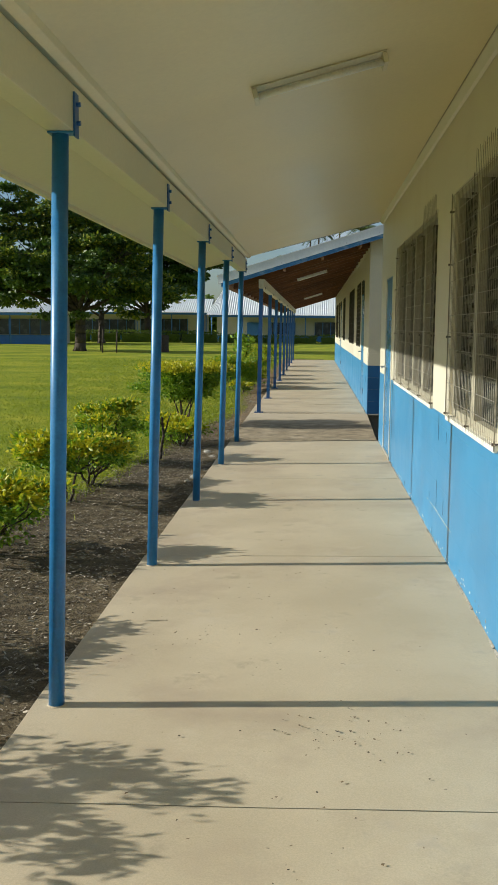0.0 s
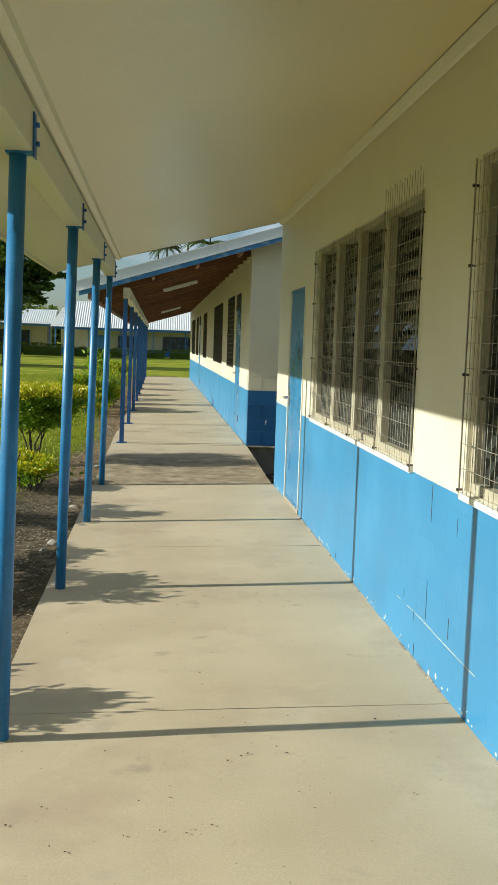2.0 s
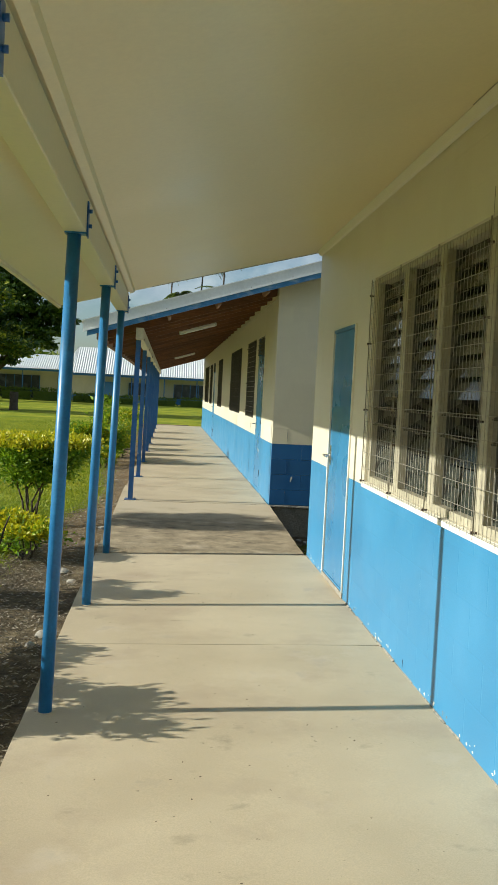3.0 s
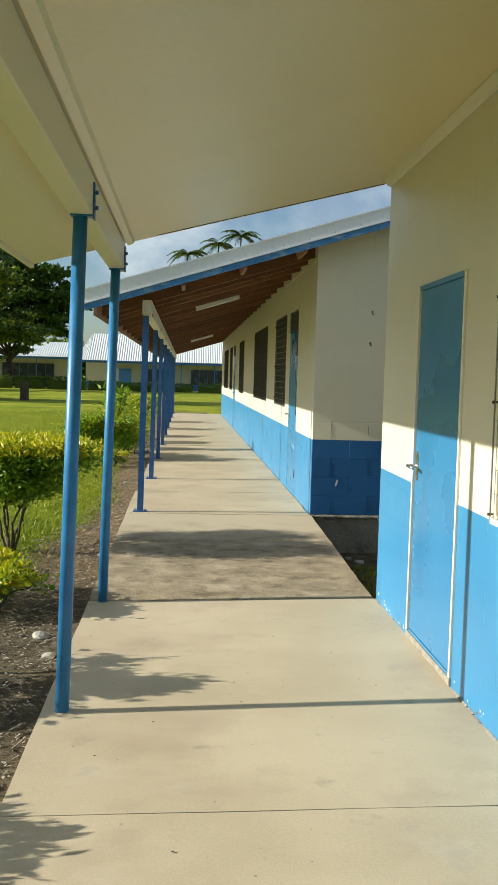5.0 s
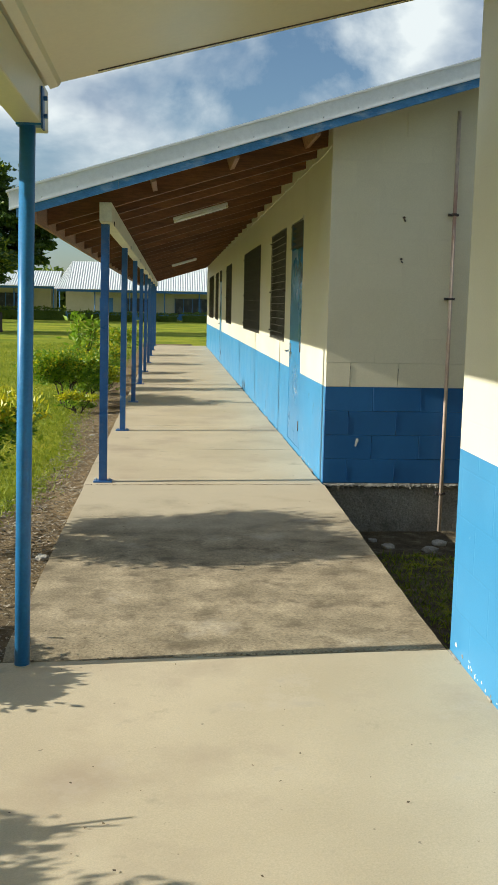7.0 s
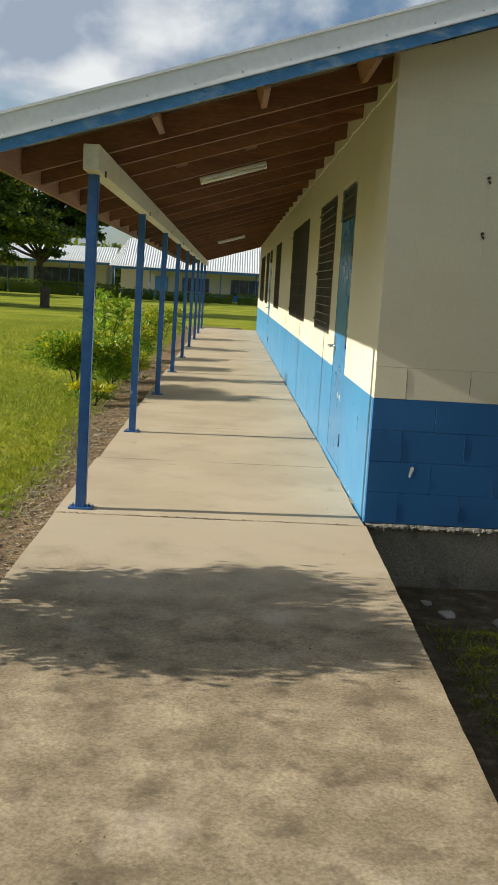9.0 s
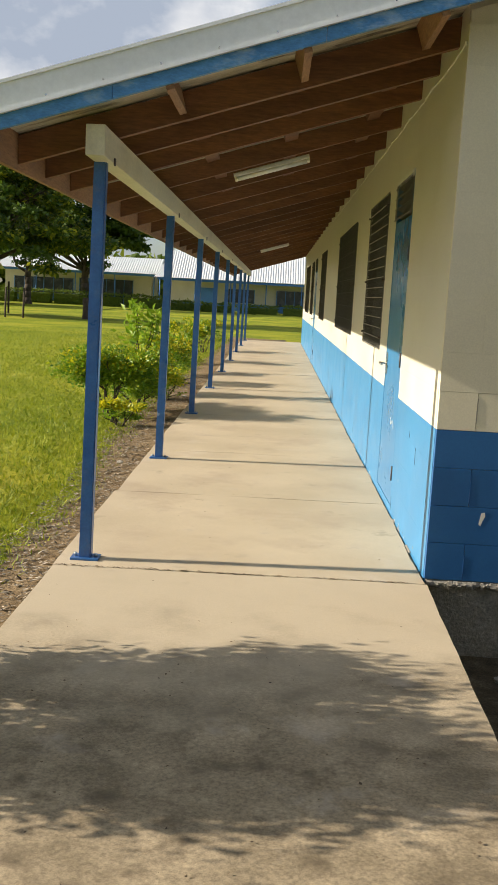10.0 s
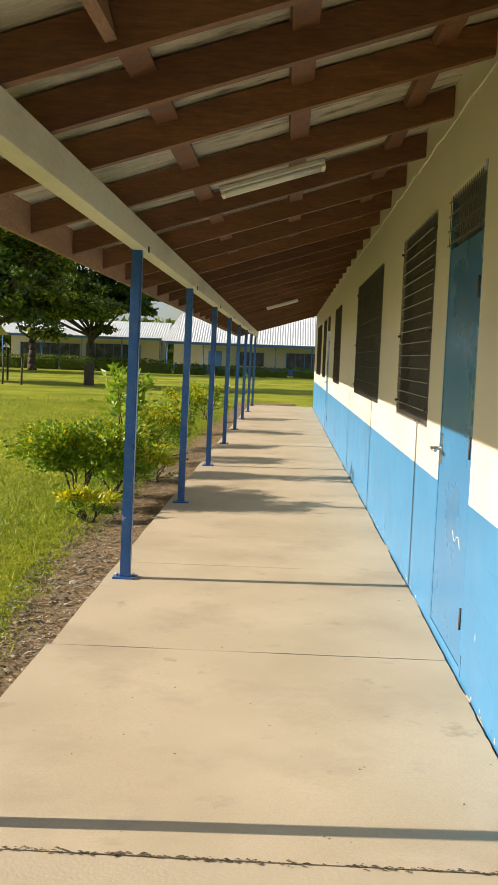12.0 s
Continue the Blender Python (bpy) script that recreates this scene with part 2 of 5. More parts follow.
MESH_STEEL = material("galvanised_wire", (0.24, 0.225, 0.185), (0.36, 0.34, 0.29), rough=0.55, scale=30, fine=120, fine_amount=0.15, bump=0.0, metal=0.35,
                      stain=(0.22, 0.15, 0.09), stain_scale=14, stain_amount=0.5)
SCREEN = material("insect_screen", (0.075, 0.074, 0.063), (0.105, 0.102, 0.087), rough=0.65, scale=3, fine=200, fine_amount=0.3, bump=0.2, bump_dist=0.002,
                  stain=(0.10, 0.098, 0.085), stain_scale=1.5, stain_amount=0.4)
RUST = material("dark_rusty_metal", (0.05, 0.045, 0.05), (0.09, 0.06, 0.045), rough=0.7, scale=30, fine=90, fine_amount=0.3, bump=0.3, bump_dist=0.001)
PIPE = material("old_pipe", (0.55, 0.44, 0.36), (0.66, 0.52, 0.42), rough=0.55, scale=3, fine=50, fine_amount=0.15, bump=0.1, bump_dist=0.001,
                stain=(0.34, 0.14, 0.08), stain_scale=2, stain_amount=0.7, stretch=(1, 1, 0.6))
# Very dark base: the dimness of the unlit rooms is in the colour.
ROOM = material("dim_room_paint", (0.08, 0.078, 0.07), (0.11, 0.105, 0.095), rough=0.8, scale=1.5, fine=30, fine_amount=0.08, bump=0.0)
STONE = material("stone", (0.30, 0.28, 0.24), (0.45, 0.42, 0.37), rough=0.9, scale=14, fine=90, fine_amount=0.25, bump=0.5, bump_dist=0.004, rand=0.3)
LITTER = leaf_material("leaf_litter", (0.05, 0.04, 0.028), (0.46, 0.40, 0.31), 0.9, 0.0)
GRIT = leaf_material("grit", (0.05, 0.035, 0.022), (0.20, 0.14, 0.08), 0.9, 0.0)
LEAF_YELLOW = leaf_material("yellow_leaf", (0.30, 0.36, 0.016), (0.68, 0.58, 0.022), 0.42, 0.42)
LEAF_GREEN = leaf_material("green_leaf", (0.07, 0.185, 0.011), (0.30, 0.43, 0.022), 0.45, 0.42)
LEAF_TREE = leaf_material("tree_leaf", (0.022, 0.066, 0.009), (0.115, 0.18, 0.016), 0.45, 0.28)
LEAF_TREE_WARM = leaf_material("tree_yellow_leaf", (0.17, 0.23, 0.02), (0.40, 0.40, 0.04), 0.45, 0.4)
LEAF_SHOOT = leaf_material("shoot_leaf", (0.14, 0.28, 0.016), (0.32, 0.44, 0.03), 0.4, 0.4)
LEAF_HEDGE = leaf_material("hedge_leaf", (0.05, 0.11, 0.012), (0.19, 0.24, 0.022), 0.75, 0.25)
LEAF_PALM = leaf_material("palm_leaf", (0.04, 0.085, 0.015), (0.15, 0.19, 0.035), 0.4, 0.3)
BLADE = leaf_material("grass_blade", (0.115, 0.195, 0.009), (0.40, 0.42, 0.026), 0.6, 0.35)
BARK = material("bark", (0.05, 0.038, 0.027), (0.095, 0.072, 0.052), rough=0.95, scale=12, fine=70, fine_amount=0.35, bump=0.8, bump_dist=0.01,
                stretch=(1, 1, 0.35), bump_scale=30)
# Cream lowered so the base carries the shadow under the far eaves.
FAR_WALL = material("far_shaded_cream_wall", (0.46, 0.43, 0.34), (0.52, 0.48, 0.38), rough=0.7, scale=0.8, fine=8, fine_amount=0.06, bump=0.0,
                    stain=(0.40, 0.36, 0.26), stain_scale=0.5, stain_amount=0.4)
FAR_BLUE = material("far_blue_wall", (0.045, 0.16, 0.40), (0.055, 0.19, 0.46), rough=0.6, scale=0.8, fine=8, fine_amount=0.08, bump=0.0)
FAR_DARK = material("far_dark_glass", (0.02, 0.025, 0.03), (0.05, 0.055, 0.06), rough=0.25, scale=1.5, fine=8, fine_amount=0.2, bump=0.0)


def ground_material():
    """Lawn that turns to bare soil along the walkway; in the gap the soil mix also darkens the grass as shade."""
    m = bpy.data.materials.new("ground")
    m.use_nodes = True
    nt = m.node_tree
    ln = nt.links.new
    b = nt.nodes["Principled BSDF"]
    b.inputs["Roughness"].default_value = 0.95
    b.inputs["Specular IOR Level"].default_value = 0.15
    geo = nt.nodes.new("ShaderNodeNewGeometry")
    att = nt.nodes.new("ShaderNodeAttribute")
    att.attribute_name = "soil"
    dry = nt.nodes.new("ShaderNodeAttribute")
    dry.attribute_name = "dry"

    def tex(s, d, r=0.6):
        n = nt.nodes.new("ShaderNodeTexNoise")
        n.inputs["Scale"].default_value, n.inputs["Detail"].default_value, n.inputs["Roughness"].default_value = s, d, r
        ln(geo.outputs["Position"], n.inputs["Vector"])
        return n.outputs["Fac"]

    def ramp(f, stops):
        r = nt.nodes.new("ShaderNodeValToRGB")
        while len(r.color_ramp.elements) < len(stops):
            r.color_ramp.elements.new(0.5)
        for e, (p, c) in zip(r.color_ramp.elements, stops):
            e.position, e.color = p, (*c, 1)
        ln(f, r.inputs["Fac"])
        return r.outputs["Color"]

    def mix(f, a, c, kind="MIX"):
        x = nt.nodes.new("ShaderNodeMix")
        x.data_type, x.blend_type = "RGBA", kind
        for s, v in (("Factor", f), ("A", a), ("B", c)):
            if isinstance(v, float):
                x.inputs[s].default_value = v
            else:
                ln(v, x.inputs[s])
        return x.outputs["Result"]

    lawn = ramp(tex(0.35, 7), [(0.32, (0.135, 0.195, 0.013)), (0.5, (0.265, 0.30, 0.019)), (0.68, (0.42, 0.39, 0.04))])
    lawn = mix(0.75, lawn, ramp(tex(11, 7, 0.78), [(0.3, (0.36, 0.42, 0.3)), (0.5, (0.9, 0.92, 0.85)), (0.7, (1.3, 1.22, 1.1))]), "MULTIPLY")
    soil = ramp(tex(7, 8, 0.7), [(0.3, (0.064, 0.051, 0.034)), (0.55, (0.15, 0.122, 0.081)), (0.72, (0.30, 0.25, 0.17))])
    soil = mix(0.8, soil, ramp(tex(95, 4, 0.75), [(0.3, (0.35, 0.35, 0.35)), (0.7, (1.5, 1.45, 1.35))]), "MULTIPLY")
    straw = ramp(tex(9, 8, 0.7), [(0.3, (0.13, 0.09, 0.05)), (0.52, (0.27, 0.195, 0.115)), (0.72, (0.42, 0.32, 0.20))])
    straw = mix(0.8, straw, ramp(tex(70, 4, 0.75), [(0.3, (0.4, 0.4, 0.4)), (0.7, (1.4, 1.38, 1.3))]), "MULTIPLY")
    soil = mix(dry.outputs["Fac"], soil, straw)
    edge = nt.nodes.new("ShaderNodeMath")
    edge.operation = "ADD"
    ln(att.outputs["Fac"], edge.inputs[0])
    sub = nt.nodes.new("ShaderNodeMapRange")
    sub.inputs["From Min"].default_value, sub.inputs["From Max"].default_value = 0.3, 0.7
    sub.inputs["To Min"].default_value, sub.inputs["To Max"].default_value = -0.35, 0.35
    ln(tex(5, 7, 0.7), sub.inputs["Value"])
    ln(sub.outputs["Result"], edge.inputs[1])
    sharp = nt.nodes.new("ShaderNodeMapRange")
    sharp.inputs["From Min"].default_value, sharp.inputs["From Max"].default_value = 0.4, 0.6
    ln(edge.outputs[0], sharp.inputs["Value"])
    ln(mix(sharp.outputs["Result"], lawn, soil), b.inputs["Base Color"])
    bp = nt.nodes.new("ShaderNodeBump")
    bp.inputs["Strength"].default_value, bp.inputs["Distance"].default_value = 0.8, 0.02
    ln(tex(45, 5, 0.75), bp.inputs["Height"])
    ln(bp.outputs["Normal"], b.inputs["Normal"])
    return m


GROUND = ground_material()
GLASS = glass_material()

# ---- building helpers ----


def box(bm, a, b, mat=0, bevel=0.0):
    """Adds an axis-aligned box from corner a to corner b."""
    vs = [bm.verts.new((x, y, z)) for x in (a[0], b[0]) for y in (a[1], b[1]) for z in (a[2], b[2])]
    fs = [bm.faces.new([vs[i] for i in q]) for q in ((0, 1, 3, 2), (4, 6, 7, 5), (0, 4, 5, 1), (2, 3, 7, 6), (0, 2, 6, 4), (1, 5, 7, 3))]
    for f in fs:
        f.material_index = mat
    if bevel:
        bmesh.ops.bevel(bm, geom=list({e for f in fs for e in f.edges}), offset=bevel, segments=2, affect="EDGES", profile=0.6)
    return vs


def prism(bm, outline, axis, lo, hi, mat=0):
    """Extrudes a closed 2D outline along an axis: 'x' takes (y, z), 'y' takes (x, z), 'z' takes (x, y)."""
    def at(p, h):
        return {"x": (h, p[0], p[1]), "y": (p[0], h, p[1]), "z": (p[0], p[1], h)}[axis]
    a = [bm.verts.new(at(p, lo)) for p in outline]
    b = [bm.verts.new(at(p, hi)) for p in outline]
    n = len(outline)
    fs = [bm.faces.new(a), bm.faces.new(b[::-1])]
    fs += [bm.faces.new((a[i], b[i], b[(i + 1) % n], a[(i + 1) % n])) for i in range(n)]
    for f in fs:
        f.material_index = mat
    bmesh.ops.recalc_face_normals(bm, faces=fs)


def rod(bm, p, q, r, seg=8, r2=None, mat=0):
    """A round bar from p to q."""
    p, q = Vector(p), Vector(q)
    d = (q - p).normalized()
    u = d.orthogonal().normalized()
    w = d.cross(u)
    r2 = r if r2 is None else r2
    rings = []
    for c, rr in ((p, r), (q, r2)):
        rings.append([bm.verts.new(c + (u * math.cos(2 * math.pi * i / seg) + w * math.sin(2 * math.pi * i / seg)) * rr) for i in range(seg)])
    for i in range(seg):
        f = bm.faces.new((rings[0][i], rings[0][(i + 1) % seg], rings[1][(i + 1) % seg], rings[1][i]))
        f.smooth, f.material_index = seg > 5, mat
    for ring in (rings[0][::-1], rings[1]):
        bm.faces.new(ring).material_index = mat


def mesh_of(name, bm, mats):
    me = bpy.data.meshes.new(name)
    bmesh.ops.recalc_face_normals(bm, faces=bm.faces)
    bm.to_mesh(me)
    bm.free()
    for m in mats if isinstance(mats, (list, tuple)) else [mats]:
        me.materials.append(m)
    return me


def part(name, bm, mat, parent=None, label=""):
    ob = new(name, mesh_of(name, bm, mat))
    ob.parent = parent
    if label:
        ob["label"] = label
    return ob


def piece(name, mesh, parent, m=None):
    ob = new(name, mesh)
    ob.parent = parent
    if m is not None:
        ob.matrix_basis = m
    return ob


def thing(name, at, label, category, group=""):
    ob = new(name)
    ob.empty_display_size = 0.1
    ob.location = at
    return tagged(ob, label, category, group)


def structure(name, bm, mat, label="", category=""):
    return tagged(part(name, bm, mat), label, category, kind="structure")


def raw_mesh(name, verts, faces, mats, smooth=False):
    me = bpy.data.meshes.new(name)
    me.from_pydata(verts, [], faces)
    for m in mats if isinstance(mats, (list, tuple)) else [mats]:
        me.materials.append(m)
    return me


def wall_cells(bm, ys, zs, solid, x0, x1, paint):
    """A wall along y between x0 and x1, made of cells; faces only where a cell meets an empty one. paint(z) gives the slot."""
    ny, nz = len(ys) - 1, len(zs) - 1
    ok = [[solid((ys[i] + ys[i + 1]) / 2, (zs[j] + zs[j + 1]) / 2) for j in range(nz)] for i in range(ny)]
    cache = {}

    def v(x, y, z):
        k = (round(x, 4), round(y, 4), round(z, 4))
        if k not in cache:
            cache[k] = bm.verts.new(k)
        return cache[k]

    for i in range(ny):
        for j in range(nz):
            if not ok[i][j]:
                continue
            y0, y1, z0, z1 = ys[i], ys[i + 1], zs[j], zs[j + 1]
            slot = paint((z0 + z1) / 2)
            quads = [[(x0, y0, z0), (x0, y0, z1), (x0, y1, z1), (x0, y1, z0)], [(x1, y0, z0), (x1, y1, z0), (x1, y1, z1), (x1, y0, z1)]]
            if i == 0 or not ok[i - 1][j]:
                quads.append([(x0, y0, z0), (x1, y0, z0), (x1, y0, z1), (x0, y0, z1)])
            if i == ny - 1 or not ok[i + 1][j]:
                quads.append([(x0, y1, z0), (x0, y1, z1), (x1, y1, z1), (x1, y1, z0)])
            if j == 0 or not ok[i][j - 1]:
                quads.append([(x0, y0, z0), (x0, y1, z0), (x1, y1, z0), (x1, y0, z0)])
            if j == nz - 1 or not ok[i][j + 1]:
                quads.append([(x0, y0, z1), (x1, y0, z1), (x1, y1, z1), (x0, y1, z1)])
            for q in quads:
                bm.faces.new([v(*p) for p in q]).material_index = slot


def wall_with(name, x0, x1, y0, y1, z0, z1, blue, openings, label):
    ys = sorted({y0, y1, *[o[0] for o in openings], *[o[1] for o in openings]})
    zs = sorted({z0, z1, blue, *[o[2] for o in openings], *[o[3] for o in openings]})
    bm = bmesh.new()
    wall_cells(bm, ys, zs, lambda y, z: not any(o[0] < y < o[1] and o[2] < z < o[3] for o in openings), x0, x1, lambda z: 1 if z < blue else 0)
    return structure(name, bm, [CREAM, BLUE], label, "wall")


# ---- plan ----
# y runs along the walkway, x towards the classrooms; z = 0 is the walkway at the walls
W1, W2 = 1.80, 1.866          # faces of the two classroom walls
END1, START2, END2 = 13.05, 16.98, 43.2
BLUE1, BLUE2 = 0.875, 0.80    # tops of the blue dado
SLOPE1, SLOPE2 = 0.263, 0.307
EDGE = -0.09                  # outer edge of the walkway


def ceil1(x):
    return 2.30 + SLOPE1 * (x - 0.1)


def raft2(x):
    return 2.20 + SLOPE2 * (x - 0.1)


def falls(x, y):
    """Level of the walkway: a slight fall away from the walls."""
    f = 0.04 if y < 13.1 else 0.012
    return -f * (W1 - x) / (W1 - EDGE)


def soil_edge(y):
    ks = ((-20, -1.5), (6, -1.35), (9, -1.2), (11, -1.0), (13, -0.85), (15.5, -0.72), (17, -0.47), (19, -0.42), (21.5, -0.62), (25, -0.68), (40, -0.6), (60, -0.5))
    for (a, u), (b, v) in zip(ks, ks[1:]):
        if a <= y <= b:
            return u + (v - u) * (y - a) / (b - a)
    return -0.5


def ground_z(x, y):
    bumps = 0.018 * noise.noise(Vector((x * 1.7, y * 1.7, 0))) + 0.012 * noise.noise(Vector((x * 5, y * 5, 3)))
    if x > 1.0:
        z = -0.42
        k = 0.02
    else:
        z = -0.075 - 0.03 * max(0, 1 - abs(x + 0.5) / 0.6)
        k = 1.0
    if y > 44 and x > -0.6:
        z = -0.05
    return z + bumps * (k if x < 1.0 else 1.0) - (0.15 if abs(x) > 60 or y > 120 else 0)


def build_ground():
    def steps(stops):
        out = []
        for a, b, s in stops:
            out += list(np.arange(a, b, s))
        return out
    xs = steps(((-900, -120, 130), (-120, -20, 10), (-20, -5, 1.0), (-5, -1.8, 0.2), (-1.8, 0.0, 0.07), (0.0, 1.6, 0.4), (1.6, 3.4, 0.09), (3.4, 12, 1.2), (12, 120, 12), (120, 901, 130)))
    ys = steps(((-600, -60, 90), (-60, 0, 6), (0, 4, 0.3), (4, 30, 0.14), (30, 46, 0.4), (46, 130, 4), (130, 1800, 167)))
    verts, soil = [], []
    for y in ys:
        for x in xs:
            verts.append((x, y, ground_z(x, y)))
            # Gap: soil by the walls; extra soil mix darkens the grass like building shade.
            if x > 1.5 and y < 44:
                d = 0.9 if x < 2.3 or y > 16.2 else 0.62
            elif -20 < x <= 1.5 and y < 46:
                d = min(1.0, max(0.0, 0.5 + (x - soil_edge(y)) * 3.2))
            else:
                d = 0.0
            soil.append(d)
    nx = len(xs)
    faces = [(j * nx + i, j * nx + i + 1, (j + 1) * nx + i + 1, (j + 1) * nx + i) for j in range(len(ys) - 1) for i in range(nx - 1)]
    me = raw_mesh("ground", verts, faces, GROUND)
    at = me.attributes.new("soil", "FLOAT", "POINT")
    at.data.foreach_set("value", soil)
    at = me.attributes.new("dry", "FLOAT", "POINT")
    at.data.foreach_set("value", [min(1.0, max(0.0, (v[1] - 12.5) / 3.5)) if v[0] < 1.0 else 0.0 for v in verts])
    me.polygons.foreach_set("use_smooth", [True] * len(faces))
    tagged(new("ground", me), "mown green lawn with bare soil along the walkway", "ground", kind="structure")


build_ground()

# walls of the near classroom block
OPEN1 = [(3.74, 4.63, 0.05, 2.02), (5.22, 6.80, 0.90, 2.23), (7.62, 10.70, 0.90, 2.23), (11.24, 12.15, 0.05, 1.975)]
wall_with("wall_near_block", W1, W1 + 0.19, -6.0, END1, -0.45, 2.98, BLUE1, OPEN1, "cream and blue painted blockwork classroom wall")
# walls of the far classroom block
OPEN2 = [(18.56, 19.45, 0.05, 2.32), (19.94, 21.46, 1.05, 2.31), (23.0, 26.0, 1.05, 2.31), (29.5, 31.4, 1.05, 2.31), (33.4, 34.3, 0.05, 2.34),
         (35.1, 36.6, 1.05, 2.31), (37.9, 40.9, 1.05, 2.31)]
wall_with("wall_far_block", W2, W2 + 0.19, START2 + 0.034, END2, -0.45, 2.98, BLUE2, OPEN2, "cream and blue painted blockwork classroom wall")


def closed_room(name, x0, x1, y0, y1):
    """Back, end walls and ceiling of a classroom in a darkened colour, so that a dim room shows through the louvres."""
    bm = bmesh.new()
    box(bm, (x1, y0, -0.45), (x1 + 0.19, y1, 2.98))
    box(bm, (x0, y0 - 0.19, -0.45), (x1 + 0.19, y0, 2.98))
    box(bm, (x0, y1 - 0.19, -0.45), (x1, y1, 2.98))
    structure("wall_" + name, bm, ROOM, "plain classroom back and end walls, colour darkened for the unlit room", "wall")
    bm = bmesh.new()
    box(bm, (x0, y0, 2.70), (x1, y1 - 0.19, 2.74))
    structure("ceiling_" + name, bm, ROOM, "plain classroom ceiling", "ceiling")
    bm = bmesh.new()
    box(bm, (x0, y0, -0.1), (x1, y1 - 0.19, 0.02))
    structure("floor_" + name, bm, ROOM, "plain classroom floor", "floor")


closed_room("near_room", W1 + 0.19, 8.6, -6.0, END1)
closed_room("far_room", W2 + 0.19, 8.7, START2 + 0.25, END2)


def end_wall_near():
    """Painted end face of the near block at the gap."""
    bm = bmesh.new()
    prism(bm, [(W1 + 0.19, -0.45), (8.6, -0.45), (8.6, 2.98), (W1 + 0.19, 2.98)], "y", END1 + 0.002, END1 + 0.012)
    structure("wall_near_end", bm, CREAM, "cream painted end wall of the near block", "wall")


end_wall_near()


def gable_far():
    """End wall of the far block: a backing wall with each block proud of its joints."""
    rake = [(W2 + 0.006, 0.0), (8.8, 0.0), (8.8, raft2(5.4) - SLOPE2 * 3.4 + 0.12), (5.4, raft2(5.4) + 0.12), (W2 + 0.006, raft2(W2) + 0.12)]
    bm = bmesh.new()
    prism(bm, rake, "y", START2 + 0.012, START2 + 0.032)
    bm.faces.ensure_lookup_table()
    wall = structure("wall_far_gable", bm, CREAM_BLOCK, "painted blockwork gable end wall, cream over dark blue", "wall")
    meshes = {}

    def block(w, blue, low):
        k = (round(w, 3), blue, low)
        gap, cut = (0.0009, 0.0018) if low else (0.0003, 0.0)
        if k not in meshes:
            b = bmesh.new()
            box(b, (gap, 0, gap), (w - gap, 0.03, 0.2 - gap))
            if low:
                front = [e for e in b.edges if all(abs(v.co.y) < 1e-6 for v in e.verts)]
                bmesh.ops.bevel(b, geom=front, offset=cut, segments=1, affect="EDGES")
            meshes[k] = mesh_of("brick", b, BLUE_BLOCK if blue else CREAM_BLOCK)
        return meshes[k]

    rnd = random.Random(5)
    for c in range(17):
        z = c * 0.2
        x = W2 + (0.0 if c % 2 else -0.2)
        while x < 8.4:
            a, b = max(x, W2), x + 0.4
            x += 0.4
            if b - a < 0.05 or z + 0.2 > min(raft2(a), raft2(b)) + 0.11 or a > 5.2:
                continue
            piece("brick", block(b - a, z < 0.79, z < 0.99), wall, pose(a, START2 + (rnd.uniform(0, 0.0009) if z < 0.99 else 0.0), z))
    # smears of pale paint and mortar along some upright joints
    for c in range(5):
        x = W2 + (0.4 if c % 2 else 0.2)
        while x < 3.6:
            if rnd.random() < 0.75:
                bm = bmesh.new()
                zz = c * 0.2 + rnd.uniform(0.01, 0.05)
                hh = rnd.uniform(0.06, 0.14)
                prism(bm, [(x - 0.002, zz), (x + 0.002, zz + 0.01), (x + 0.003, zz + hh), (x, zz + hh + 0.008), (x - 0.003, zz + hh * 0.5)], "y", START2 - 0.0012, START2 + 0.004)
                part("joint_smear", bm, POST_DARK if c < 4 else MORTAR, wall)
            x += 0.4
    # rough concrete footing under the blocks
    bm = bmesh.new()
    n = 60
    for i in range(n):
        xa, xb = W2 - 0.02 + i * 0.115, W2 - 0.02 + (i + 1) * 0.115
        d = 0.02 + 0.02 * noise.noise(Vector((xa * 3, 0, 0)))
        box(bm, (xa, START2 + 0.0 + d, -0.62), (xb, START2 + 0.2, -0.012 - 0.015 * rnd.random()))
    structure("foundation_far_block", bm, FOUNDATION, "rough dark concrete footing under the gable wall", "foundation")
    # ragged lip of spilt mortar along the wall foot, with loose crumbs
    bm = bmesh.new()
    x = W2 + 0.01
    while x < 3.9:
        w = rnd.uniform(0.005, 0.024)
        d = max(0.002, 0.016 + 0.022 * noise.noise(Vector((x * 9, 1, 0))) + rnd.uniform(-0.006, 0.006))
        lo = -0.03 - 0.02 * rnd.random()
        prism(bm, [(START2 + 0.01, lo), (START2 - d * 0.8, lo + 0.012), (START2 - d, -0.012 - rnd.random() * 0.02), (START2 - d * 0.4, -0.003 - rnd.random() * 0.014), (START2 + 0.01, -0.003)], "x", x, x + w + 0.002)
        x += w
    for i in range(70):
        s = rnd.uniform(0.003, 0.010)
        m = pose(W2 + rnd.random() * 1.9, START2 - rnd.uniform(0, 0.012), -0.02 - rnd.random() * 0.02, rnd.uniform(0, 90), rnd.uniform(0, 90), rnd.uniform(0, 90))
        vs = box(bm, (-s, -s * 0.8, -s * 0.6), (s * rnd.uniform(0.6, 1.3), s, s * rnd.uniform(0.4, 1)))
        bmesh.ops.transform(bm, matrix=m, verts=vs)
    tagged(part("mortar_crumbs", bm, MORTAR), "crumbled grey mortar along the wall foot", "mortar", kind="stuff")


gable_far()


